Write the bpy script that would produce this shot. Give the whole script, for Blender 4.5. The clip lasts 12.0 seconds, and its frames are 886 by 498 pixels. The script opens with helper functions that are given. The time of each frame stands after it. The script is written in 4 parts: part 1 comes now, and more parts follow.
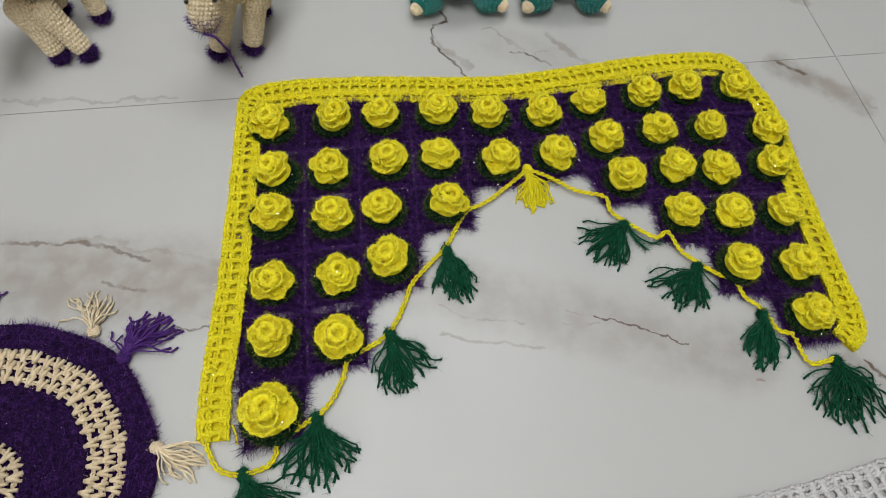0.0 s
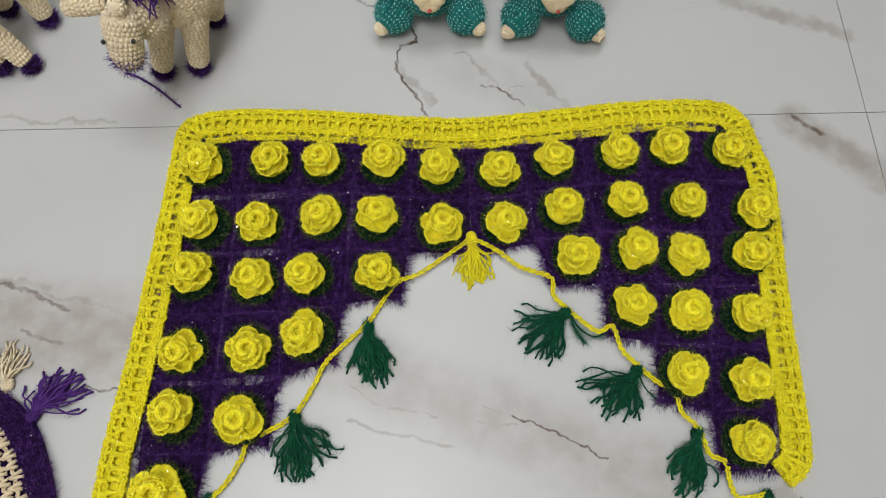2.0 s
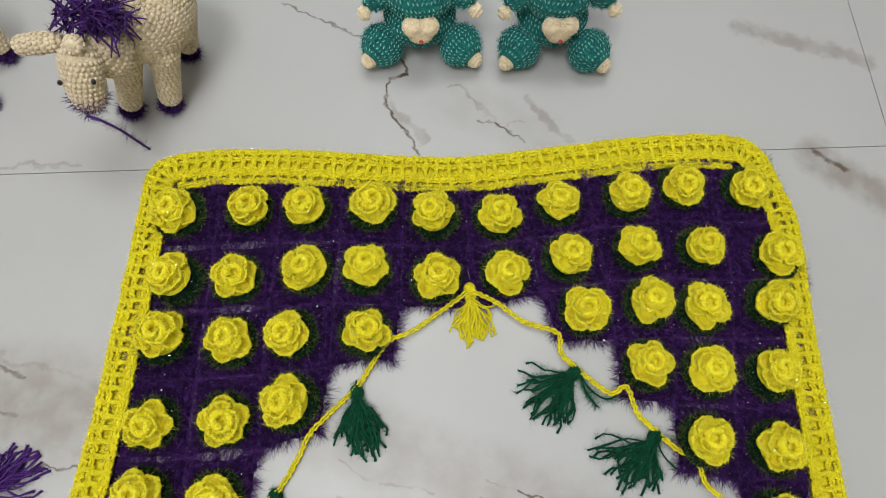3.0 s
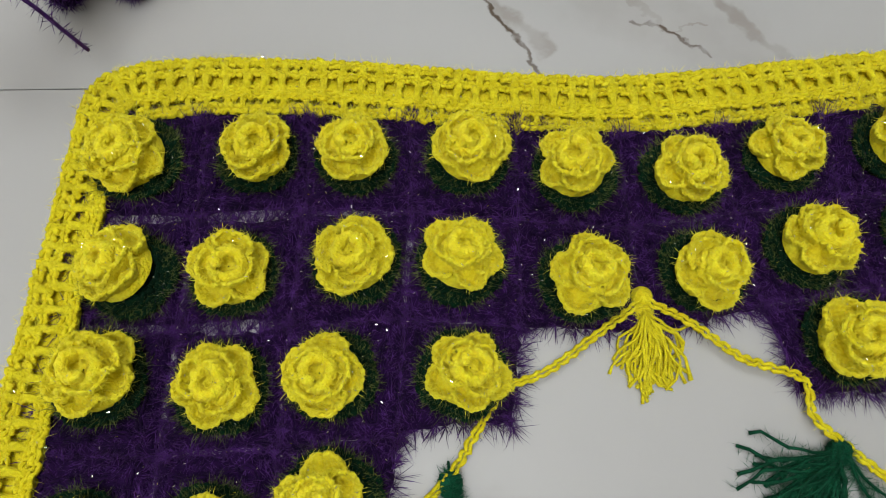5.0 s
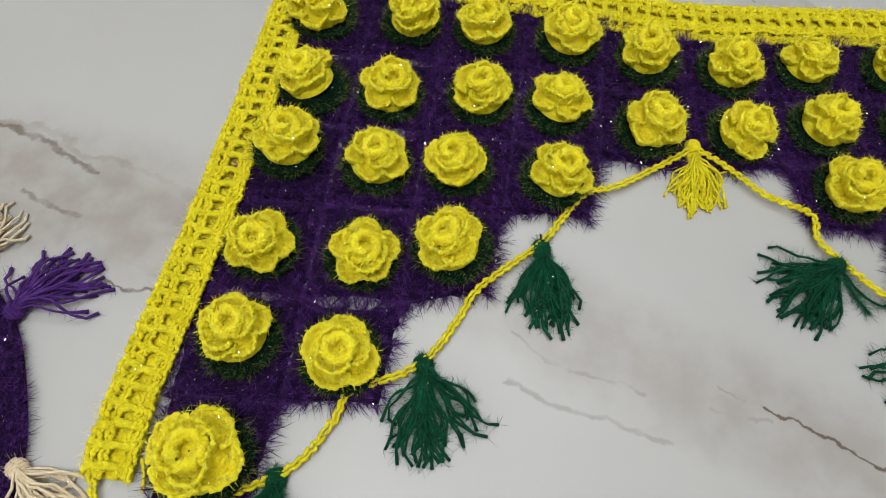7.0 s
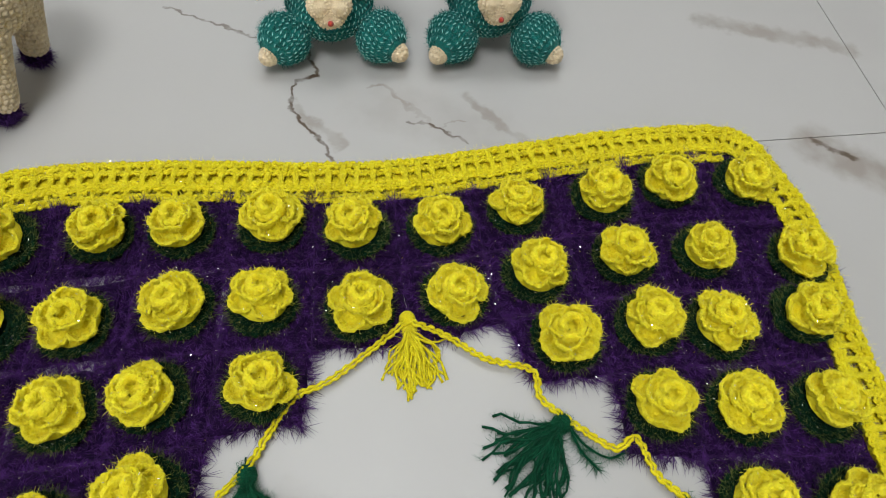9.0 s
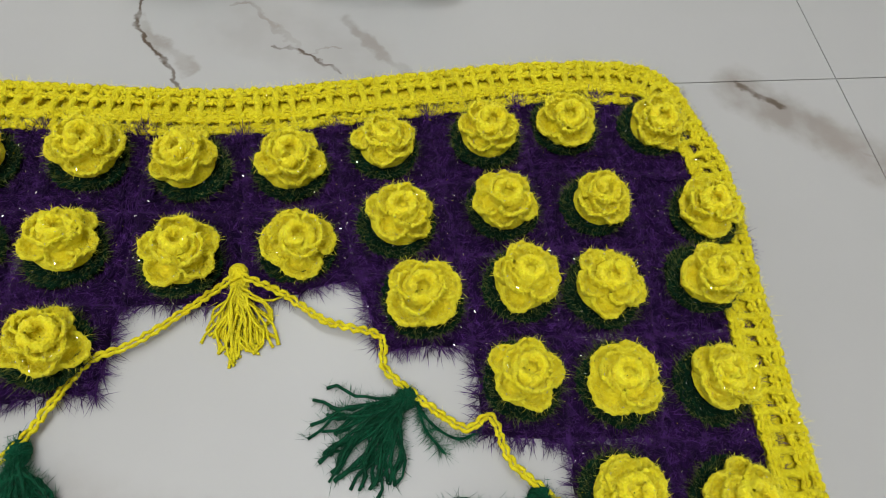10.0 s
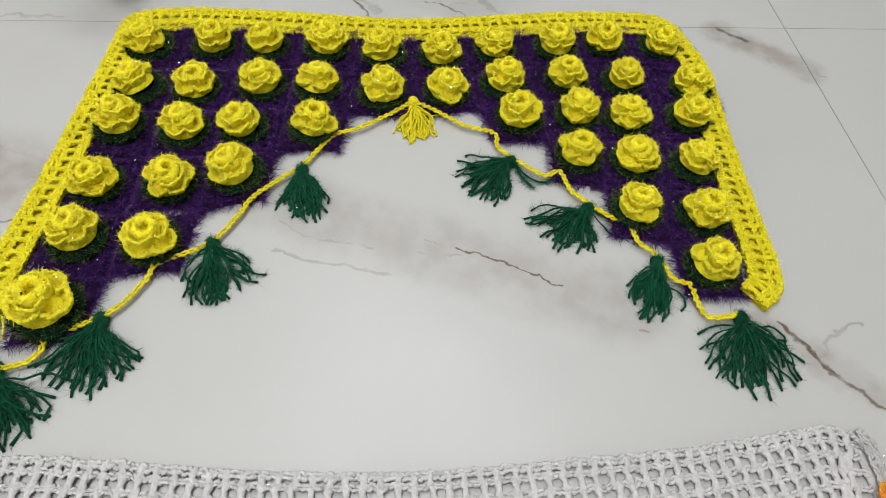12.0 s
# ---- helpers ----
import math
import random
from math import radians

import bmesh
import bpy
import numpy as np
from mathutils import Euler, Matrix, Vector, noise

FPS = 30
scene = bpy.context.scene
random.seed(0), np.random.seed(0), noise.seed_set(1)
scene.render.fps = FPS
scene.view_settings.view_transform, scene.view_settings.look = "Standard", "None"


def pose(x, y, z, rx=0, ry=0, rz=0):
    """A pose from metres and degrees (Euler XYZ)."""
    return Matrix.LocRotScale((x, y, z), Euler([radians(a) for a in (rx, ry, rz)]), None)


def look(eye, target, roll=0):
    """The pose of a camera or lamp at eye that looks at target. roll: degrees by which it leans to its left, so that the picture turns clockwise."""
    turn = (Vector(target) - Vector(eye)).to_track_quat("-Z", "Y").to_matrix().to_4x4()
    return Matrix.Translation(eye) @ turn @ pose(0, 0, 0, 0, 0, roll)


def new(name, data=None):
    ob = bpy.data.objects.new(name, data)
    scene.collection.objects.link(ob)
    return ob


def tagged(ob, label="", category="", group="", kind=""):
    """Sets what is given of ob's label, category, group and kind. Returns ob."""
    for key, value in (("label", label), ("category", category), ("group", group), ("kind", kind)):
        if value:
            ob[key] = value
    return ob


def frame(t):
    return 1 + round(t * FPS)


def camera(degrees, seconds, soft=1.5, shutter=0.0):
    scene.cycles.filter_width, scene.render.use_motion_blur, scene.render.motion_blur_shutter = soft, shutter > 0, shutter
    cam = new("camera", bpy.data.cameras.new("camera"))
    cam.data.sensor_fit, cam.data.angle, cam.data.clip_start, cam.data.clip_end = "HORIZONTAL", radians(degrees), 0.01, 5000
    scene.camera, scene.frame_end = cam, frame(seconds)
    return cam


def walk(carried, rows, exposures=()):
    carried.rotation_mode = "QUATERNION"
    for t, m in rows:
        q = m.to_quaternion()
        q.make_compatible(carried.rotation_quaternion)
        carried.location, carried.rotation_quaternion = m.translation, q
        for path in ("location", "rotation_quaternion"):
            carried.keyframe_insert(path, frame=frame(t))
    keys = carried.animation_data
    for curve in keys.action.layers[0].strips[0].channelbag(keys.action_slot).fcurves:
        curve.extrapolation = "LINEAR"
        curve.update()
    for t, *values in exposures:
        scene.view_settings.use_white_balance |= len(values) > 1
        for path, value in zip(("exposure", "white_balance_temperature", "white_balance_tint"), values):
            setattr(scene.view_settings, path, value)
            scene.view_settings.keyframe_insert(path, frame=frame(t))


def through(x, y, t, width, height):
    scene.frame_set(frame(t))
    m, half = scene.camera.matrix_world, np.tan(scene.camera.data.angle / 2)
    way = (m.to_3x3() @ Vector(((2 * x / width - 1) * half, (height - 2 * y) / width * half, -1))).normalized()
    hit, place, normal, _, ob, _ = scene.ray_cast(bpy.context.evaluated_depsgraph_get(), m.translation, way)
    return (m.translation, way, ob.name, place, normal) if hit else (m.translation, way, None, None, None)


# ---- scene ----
cam = camera(67.0, 12.0, soft=0.9)
PATH = [
    (0, (-0.207, -0.416, 0.651), (0.059, 0.516, -1.099), 8.1),
    (0.5, (-0.132, -0.33, 0.631), (0.097, 0.444, -1.199), 12.3),
    (1, (-0.071, -0.27, 0.652), (0.069, 0.424, -1.218), 8.8),
    (1.5, (-0.043, -0.244, 0.677), (0.01, 0.472, -1.189), 1.7),
    (2, (-0.04, -0.225, 0.696), (0.003, 0.418, -1.198), 2.2),
    (2.5, (-0.039, -0.206, 0.7), (0.007, 0.453, -1.187), 1.6),
    (4.5, (-0.077, -0.048, 0.372), (0.084, 0.642, -1.499), 10.7),
    (5, (-0.119, -0.076, 0.373), (-0.049, 0.593, -1.51), 4.4),
    (5.5, (-0.143, -0.143, 0.386), (-0.147, 0.555, -1.488), 1.8),
    (6, (-0.162, -0.217, 0.411), (-0.185, 0.54, -1.44), 3.1),
    (6.5, (-0.181, -0.282, 0.408), (-0.182, 0.517, -1.426), 5.5),
    (8.5, (-0.104, -0.265, 0.469), (0.04, 0.798, -1.219), 5.8),
    (9, (-0.022, -0.186, 0.449), (0.22, 0.835, -1.253), 6.7),
    (9.5, (0.04, -0.14, 0.411), (0.397, 0.827, -1.302), 14.3),
    (10, (0.074, -0.168, 0.392), (0.359, 0.738, -1.368), 11.9),
    (10.5, (0.067, -0.239, 0.39), (0.368, 0.644, -1.379), 13.4),
    (11, (0.017, -0.339, 0.423), (0.286, 0.68, -1.277), 9.3),
    (11.5, (-0.022, -0.443, 0.474), (0.186, 0.715, -1.143), 6.2),
    (12, (-0.019, -0.534, 0.496), (0.135, 0.645, -1.112), 5.1),
]
walk(cam, [(t, look(eye, target, roll)) for t, eye, target, roll in PATH],
     exposures=[(0.0, -0.15), (1.5, -0.10), (2.5, -0.05), (5.0, -0.20), (6.5, -0.09), (8.5, -0.05), (10.2, -0.12), (11.2, 0.0), (12.0, 0.13)])

# ---- light ----
world = bpy.data.worlds.new("world")
scene.world = world
world.use_nodes = True
world.node_tree.nodes["Background"].inputs[0].default_value = (0.75, 0.8, 0.9, 1)
world.node_tree.nodes["Background"].inputs[1].default_value = 0.2
scene.view_settings.exposure = 0.0

# two unseen square panels added on the ceiling: x, y, side, watts, colour
# main light set by the shadows' fall; the cooler second makes the floor's glow
PANELS = [(-0.50, -0.75, 0.90, 39.0, (0.975, 0.992, 1.0)), (0.10, 0.95, 1.00, 17.5, (0.90, 0.95, 1.0))]
for px, py, side, watts, tone in PANELS:
    lamp_data = bpy.data.lights.new("panel_light", "AREA")
    lamp_data.shape, lamp_data.size, lamp_data.energy, lamp_data.color = "SQUARE", side, watts, tone
    new("panel_light", lamp_data).matrix_world = look((px, py, 2.70), (px, py, 0.0))


# ---- materials ----
class Nodes:
    """A small helper round one material's node tree."""

    def __init__(self, name):
        self.mat = bpy.data.materials.new(name)
        self.mat.use_nodes = True
        self.tree = self.mat.node_tree
        self.bsdf = self.tree.nodes["Principled BSDF"]

    def add(self, kind, **settings):
        node = self.tree.nodes.new(kind)
        for key, value in settings.items():
            setattr(node, key, value)
        return node

    def join(self, a, b):
        self.tree.links.new(a, b)

    def fill(self, socket, value):
        if isinstance(value, bpy.types.NodeSocket):
            self.join(value, socket)
        else:
            socket.default_value = value

    def math(self, op, a, b=0.0, clamp=False):
        node = self.add("ShaderNodeMath", operation=op, use_clamp=clamp)
        self.fill(node.inputs[0], a)
        self.fill(node.inputs[1], b)
        return node.outputs[0]

    def vec(self, op, a, b=(0, 0, 0), out=0):
        node = self.add("ShaderNodeVectorMath", operation=op)
        self.fill(node.inputs[0], a)
        self.fill(node.inputs[1], b)
        return node.outputs[out]

    def noise(self, scale, detail=3.0, vector=None, out=0):
        node = self.add("ShaderNodeTexNoise")
        node.inputs["Scale"].default_value = scale
        node.inputs["Detail"].default_value = detail
        if vector is not None:
            self.join(vector, node.inputs["Vector"])
        return node.outputs[out]

    def ramp(self, value, lo, hi, a=0.0, b=1.0):
        node = self.add("ShaderNodeMapRange", interpolation_type="SMOOTHSTEP")
        self.fill(node.inputs[0], value)
        for i, v in enumerate((lo, hi, a, b)):
            self.fill(node.inputs[1 + i], v)
        return node.outputs[0]

    def mix(self, fac, a, b):
        node = self.add("ShaderNodeMix", data_type="RGBA")
        self.fill(node.inputs[0], fac)
        self.fill(node.inputs[6], (*a, 1) if isinstance(a, tuple) else a)
        self.fill(node.inputs[7], (*b, 1) if isinstance(b, tuple) else b)
        return node.outputs[2]

    def bump(self, height, strength, distance):
        node = self.add("ShaderNodeBump")
        node.inputs["Strength"].default_value = strength
        node.inputs["Distance"].default_value = distance
        self.join(height, node.inputs["Height"])
        self.join(node.outputs[0], self.bsdf.inputs["Normal"])


def yarn(name, dark, light, rough=0.75, sheen=0.25, sheen_tint=(1, 1, 1), fine=2600.0, bump=0.7, shift=0.25, through=0.0, gloss=0.25, stitch=0.0):
    """Spun wool: two tones mixed by noise, fine fibre relief and a soft sheen."""
    n = Nodes(name)
    place = n.add("ShaderNodeTexCoord").outputs["Object"]
    info = n.add("ShaderNodeObjectInfo").outputs["Random"]
    fibre = n.noise(fine, 2.0, place)
    cloud = n.noise(160.0, 3.0, place)
    fac = n.math("ADD", n.math("MULTIPLY", fibre, 0.55), n.math("MULTIPLY", cloud, 0.45))
    fac = n.ramp(fac, 0.32, 0.68)
    col = n.mix(fac, dark, light)
    hsv = n.add("ShaderNodeHueSaturation")
    n.join(col, hsv.inputs["Color"])
    n.join(n.math("ADD", n.math("MULTIPLY", info, shift), 1.0 - shift / 2), hsv.inputs["Value"])
    n.join(hsv.outputs[0], n.bsdf.inputs["Base Color"])
    n.bsdf.inputs["Roughness"].default_value = rough
    n.bsdf.inputs["Sheen Weight"].default_value = sheen
    n.bsdf.inputs["Sheen Roughness"].default_value = 0.5
    n.bsdf.inputs["Sheen Tint"].default_value = (*sheen_tint, 1)
    n.bsdf.inputs["Specular IOR Level"].default_value = gloss
    if through:
        n.bsdf.inputs["Subsurface Weight"].default_value = through
        n.bsdf.inputs["Subsurface Radius"].default_value = (1.0, 0.8, 0.15)
        n.bsdf.inputs["Subsurface Scale"].default_value = 0.0035
    lump = n.noise(620.0, 1.5, place)
    height = n.math("ADD", n.math("MULTIPLY", lump, 1.6), n.math("MULTIPLY", fibre, 0.7))
    if stitch:
        cells = n.add("ShaderNodeTexVoronoi")
        cells.inputs["Scale"].default_value = stitch
        n.join(n.vec("ADD", place, n.vec("MULTIPLY", n.noise(300.0, 2.0, place, out=1), (0.003, 0.003, 0.003))), cells.inputs["Vector"])
        height = n.math("SUBTRACT", height, n.math("MULTIPLY", cells.outputs["Distance"], 1.8))
    n.bump(height, bump, 0.0016 if stitch else 0.0010)
    return n.mat


def plain(name, colour, rough=0.5, metal=0.0, grain=40.0):
    n = Nodes(name)
    place = n.add("ShaderNodeTexCoord").outputs["Object"]
    fac = n.noise(grain, 4.0, place)
    col = n.mix(n.ramp(fac, 0.3, 0.7), tuple(c * 0.93 for c in colour), colour)
    n.join(col, n.bsdf.inputs["Base Color"])
    n.bsdf.inputs["Roughness"].default_value = rough
    n.bsdf.inputs["Metallic"].default_value = metal
    n.bump(fac, 0.1, 0.002)
    return n.mat


def glowing(name, colour, strength):
    n = Nodes(name)
    n.bsdf.inputs["Base Color"].default_value = (*colour, 1)
    n.bsdf.inputs["Emission Color"].default_value = (*colour, 1)
    n.bsdf.inputs["Emission Strength"].default_value = strength
    return n.mat


# Veins of the marble: (x, y) to (x, y), half width, strength, in metres on the floor.
BROWN_VEINS = [
    ((-0.576, -0.008), (-0.490, -0.016), 0.0022, 0.60), ((-0.490, -0.016), (-0.424, -0.046), 0.0024, 0.62),
    ((-0.468, -0.067), (-0.423, -0.082), 0.0022, 0.50), ((-0.398, -0.129), (-0.357, -0.132), 0.0015, 0.75),
    ((-0.059, 0.310), (-0.048, 0.280), 0.0022, 1.00), ((-0.048, 0.280), (-0.069, 0.274), 0.0022, 1.00),
    ((-0.069, 0.274), (-0.076, 0.243), 0.0020, 0.95), ((-0.076, 0.243), (-0.050, 0.203), 0.0020, 0.98),
    ((-0.050, 0.203), (-0.038, 0.178), 0.0016, 0.80), ((0.028, 0.219), (0.047, 0.215), 0.0014, 0.63),
    ((0.047, 0.215), (0.080, 0.188), 0.0016, 0.92), ((-0.190, 0.385), (-0.095, 0.330), 0.0018, 0.69),
    ((0.041, -0.167), (0.131, -0.212), 0.0013, 0.90), ((0.318, -0.256), (0.350, -0.306), 0.0024, 0.92),
    ((0.350, -0.306), (0.385, -0.345), 0.0022, 0.80), ((0.397, 0.166), (0.424, 0.144), 0.0035, 0.86),
]
GREY_VEINS = [
    ((-0.071, 0.245), (-0.032, 0.194), 0.0060, 0.62), ((-0.005, 0.266), (0.010, 0.260), 0.0024, 0.66),
    ((0.010, 0.260), (0.047, 0.216), 0.0036, 0.62), ((0.086, 0.246), (0.129, 0.187), 0.0060, 0.60),
    ((0.340, 0.336), (0.488, 0.280), 0.0110, 0.60), ((-0.500, -0.012), (-0.352, -0.056), 0.0055, 0.72),
    ((-0.470, -0.068), (-0.340, -0.128), 0.0090, 0.50), ((-0.58, -0.045), (-0.28, -0.090), 0.0560, 0.62),
    ((0.395, 0.160), (0.484, 0.086), 0.0220, 0.66), ((-0.134, -0.110), (0.020, -0.168), 0.0400, 0.42),
    ((0.020, -0.168), (0.190, -0.240), 0.0420, 0.46), ((0.341, -0.290), (0.393, -0.259), 0.0024, 0.60),
    ((0.300, -0.255), (0.420, -0.360), 0.0160, 0.45), ((-0.60, 0.190), (-0.400, 0.176), 0.0034, 0.48),
    ((0.0, 0.240), (0.10, 0.200), 0.0300, 0.20), ((0.053, 0.212), (0.080, 0.214), 0.0014, 0.55),
]
FAINT_VEINS = [
    ((-0.122, -0.134), (-0.100, -0.152), 0.0020, 0.62), ((-0.100, -0.152), (-0.036, -0.168), 0.0024, 0.55),
    ((-0.125, -0.168), (-0.093, -0.180), 0.0022, 0.50), ((-0.093, -0.180), (-0.021, -0.197), 0.0024, 0.46),
    ((0.004, -0.174), (0.045, -0.176), 0.0018, 0.52), ((0.192, -0.261), (0.198, -0.263), 0.0022, 0.85),
    ((0.012, -0.161), (0.043, -0.168), 0.0012, 0.60), ((0.441, 0.126), (0.500, 0.075), 0.0026, 0.55),
]


def marble():
    """White polished porcelain with brown and grey veins, laid out on the floor's own plan."""
    n = Nodes("marble_tile")
    place = n.add("ShaderNodeNewGeometry").outputs["Position"]
    jag = n.vec("SUBTRACT", n.noise(95.0, 3.0, place, out=1), (0.5, 0.5, 0.5))
    sway = n.vec("SUBTRACT", n.noise(22.0, 2.0, place, out=1), (0.5, 0.5, 0.5))

    def warped(fine, broad):
        a, b = n.vec("MULTIPLY", jag, (fine, fine, 0)), n.vec("MULTIPLY", sway, (broad, broad, 0))
        return n.vec("MULTIPLY", n.vec("ADD", n.vec("ADD", place, a), b), (1, 1, 0))

    def veins(spot, rows, breaks):
        total = None
        for (ax, ay), (bx, by), half, strength in rows:
            along = Vector((bx - ax, by - ay, 0))
            off = n.vec("SUBTRACT", spot, (ax, ay, 0))
            h = n.math("DIVIDE", n.vec("DOT_PRODUCT", off, tuple(along), out=1), along.length_squared, clamp=True)
            near = n.add("ShaderNodeVectorMath", operation="SCALE")
            near.inputs[0].default_value = along
            n.join(h, near.inputs["Scale"])
            dist = n.vec("DISTANCE", off, near.outputs[0], out=1)
            mask = n.ramp(dist, half * 0.25, half * 1.3, strength, 0.0)
            total = mask if total is None else n.math("MAXIMUM", total, mask)
        return n.math("MULTIPLY", total, breaks)

    thin = veins(warped(0.012, 0.012), BROWN_VEINS, n.ramp(n.noise(60.0, 4.0, place), 0.28, 0.55, 0.35, 1.0))
    wide = veins(warped(0.016, 0.030), GREY_VEINS, n.ramp(n.noise(34.0, 5.0, place), 0.30, 0.66, 0.45, 1.0))
    wide = n.math("MAXIMUM", wide, veins(warped(0.010, 0.010), FAINT_VEINS, n.ramp(n.noise(48.0, 4.0, place), 0.30, 0.60, 0.40, 1.0)))
    cloud = n.ramp(n.noise(4.5, 6.0, place), 0.40, 0.75)
    speck = n.noise(420.0, 3.0, place)
    col = n.mix(n.math("MULTIPLY", cloud, 0.35), (0.462, 0.455, 0.446), (0.40, 0.392, 0.384))
    warm = n.mix(n.noise(16.0, 3.0, place), (0.265, 0.205, 0.160), (0.205, 0.180, 0.155))
    col = n.mix(wide, col, warm)
    col = n.mix(thin, col, (0.085, 0.055, 0.032))
    col = n.mix(n.math("MULTIPLY", n.ramp(speck, 0.62, 0.75), 0.05), col, (0.35, 0.33, 0.31))
    n.join(col, n.bsdf.inputs["Base Color"])
    n.join(n.ramp(n.noise(9.0, 3.0, place), 0.3, 0.7, 0.36, 0.44), n.bsdf.inputs["Roughness"])
    n.bsdf.inputs["Specular IOR Level"].default_value = 0.5
    n.bump(n.noise(7.0, 1.0, place), 0.03, 0.01)
    return n.mat


M_TILE = marble()
M_GROUT = plain("grout", (0.12, 0.115, 0.11), 0.9, grain=300)
M_WALL = plain("wall_paint", (0.74, 0.72, 0.68), 0.8)
M_CEIL = plain("ceiling_paint", (0.82, 0.82, 0.80), 0.85)
M_LAMP = glowing("lamp_diffuser", (0.97, 1.0, 0.99), 3.0)
M_METAL = plain("lamp_metal", (0.7, 0.7, 0.7), 0.4, 0.6)
M_ROSE = yarn("yellow_rose_yarn", (0.82, 0.655, 0.008), (0.99, 0.88, 0.050), sheen=0.12, sheen_tint=(1, 0.9, 0.3), bump=0.58, shift=0.08, through=0.30, gloss=0.12, stitch=430.0)
M_LEMON = yarn("yellow_border_yarn", (0.66, 0.53, 0.006), (0.94, 0.81, 0.028), sheen=0.10, sheen_tint=(1, 0.95, 0.3), bump=0.5, shift=0.05, through=0.25, gloss=0.12, stitch=430.0)
M_YFIBRE = yarn("yellow_fibre", (0.88, 0.74, 0.01), (0.99, 0.92, 0.08), rough=0.45, sheen=0.1, sheen_tint=(1, 0.95, 0.5), shift=0.05)
M_PTASSEL = yarn("purple_tassel_yarn", (0.040, 0.008, 0.105), (0.110, 0.034, 0.240), gloss=0.15, sheen=0.05)
# purple ground, its colour darkened for the shade between the fibres of M_PHAIR
M_PURPLE = yarn("purple_fuzzy_yarn", (0.003, 0.0006, 0.008), (0.026, 0.005, 0.058), gloss=0.08, sheen=0.04, sheen_tint=(0.6, 0.4, 0.9))
M_PHAIR = yarn("purple_fibre", (0.005, 0.001, 0.014), (0.125, 0.038, 0.245), rough=0.5, gloss=0.08, sheen=0.05, sheen_tint=(0.8, 0.6, 1.0))
M_GREEN = yarn("green_fuzzy_yarn", (0.0008, 0.007, 0.003), (0.002, 0.026, 0.011), gloss=0.08, sheen=0.03, sheen_tint=(0.4, 0.8, 0.5))
# the olive-yellow tone puts the fibres' glints into their colour
M_GHAIR = yarn("green_fibre", (0.001, 0.018, 0.005), (0.260, 0.300, 0.070), rough=0.45, gloss=0.12, sheen=0.03, sheen_tint=(0.5, 0.9, 0.5))
M_TFIBRE = yarn("green_tassel_fibre", (0.002, 0.040, 0.018), (0.012, 0.150, 0.070), rough=0.4, gloss=0.12, sheen=0.02, sheen_tint=(0.4, 0.9, 0.6))
M_TASSEL = yarn("green_tassel_yarn", (0.0008, 0.020, 0.009), (0.006, 0.095, 0.044), gloss=0.12, sheen=0.03, sheen_tint=(0.4, 0.9, 0.6))
M_CREAM = yarn("cream_yarn", (0.52, 0.39, 0.235), (0.78, 0.64, 0.44), sheen=0.25)
M_TOYWOOL = yarn("toy_cream_yarn", (0.68, 0.53, 0.335), (0.94, 0.80, 0.56), sheen=0.35)
M_WHITE = yarn("white_yarn", (0.58, 0.555, 0.555), (0.73, 0.70, 0.70), sheen=0.10)
M_TEAL = yarn("teal_yarn", (0.000, 0.075, 0.070), (0.006, 0.230, 0.205), sheen=0.3, sheen_tint=(0.5, 1, 0.95))
M_TEAL2 = yarn("pale_teal_flecks", (0.10, 0.45, 0.43), (0.38, 0.72, 0.68), rough=0.4)
M_ORANGE = yarn("orange_yarn", (0.75, 0.18, 0.008), (0.95, 0.32, 0.02), sheen=0.2)
M_RED = yarn("red_yarn", (0.42, 0.03, 0.02), (0.62, 0.08, 0.05))
M_BLACK = yarn("dark_yarn", (0.01, 0.008, 0.008), (0.03, 0.025, 0.02))
M_TINSEL = plain("tinsel", (0.92, 0.90, 0.78), 0.12, 1.0, grain=900)


# ---- mesh tools ----
class Builder:
    """Gathers vertices and faces, with a material slot for each face."""

    def __init__(self):
        self.verts, self.faces, self.slots, self.count = [], [], [], 0

    def add(self, verts, faces, slot=0):
        verts = np.asarray(verts, float).reshape(-1, 3)
        self.verts.append(verts)
        base = self.count
        self.faces += [tuple(base + i for i in face) for face in faces]
        self.slots += [slot] * len(faces)
        self.count += len(verts)

    def mesh(self, name, materials):
        data = bpy.data.meshes.new(name)
        data.from_pydata(np.concatenate(self.verts).tolist(), [], self.faces)
        for m in materials:
            data.materials.append(m)
        data.polygons.foreach_set("material_index", self.slots)
        data.polygons.foreach_set("use_smooth", [True] * len(self.faces))
        data.update()
        return data


def part(name, data, parent, m=None, label=""):
    ob = new(name, data)
    ob.parent = parent
    if m is not None:
        ob.matrix_basis = m
    return tagged(ob, label)


def thing(name, at, label, category, group="", kind=""):
    ob = new(name)
    ob.empty_display_size = 0.02
    ob.location = at
    return tagged(ob, label, category, group, kind)


def frames_along(points):
    p = np.asarray(points, float)
    t = np.gradient(p, axis=0)
    t /= np.linalg.norm(t, axis=1, keepdims=True) + 1e-12
    up = np.tile([0.0, 0.0, 1.0], (len(p), 1))
    up[np.abs(t[:, 2]) > 0.9] = [1.0, 0.0, 0.0]
    side = np.cross(t, up)
    side /= np.linalg.norm(side, axis=1, keepdims=True) + 1e-12
    return p, t, side, np.cross(side, t)


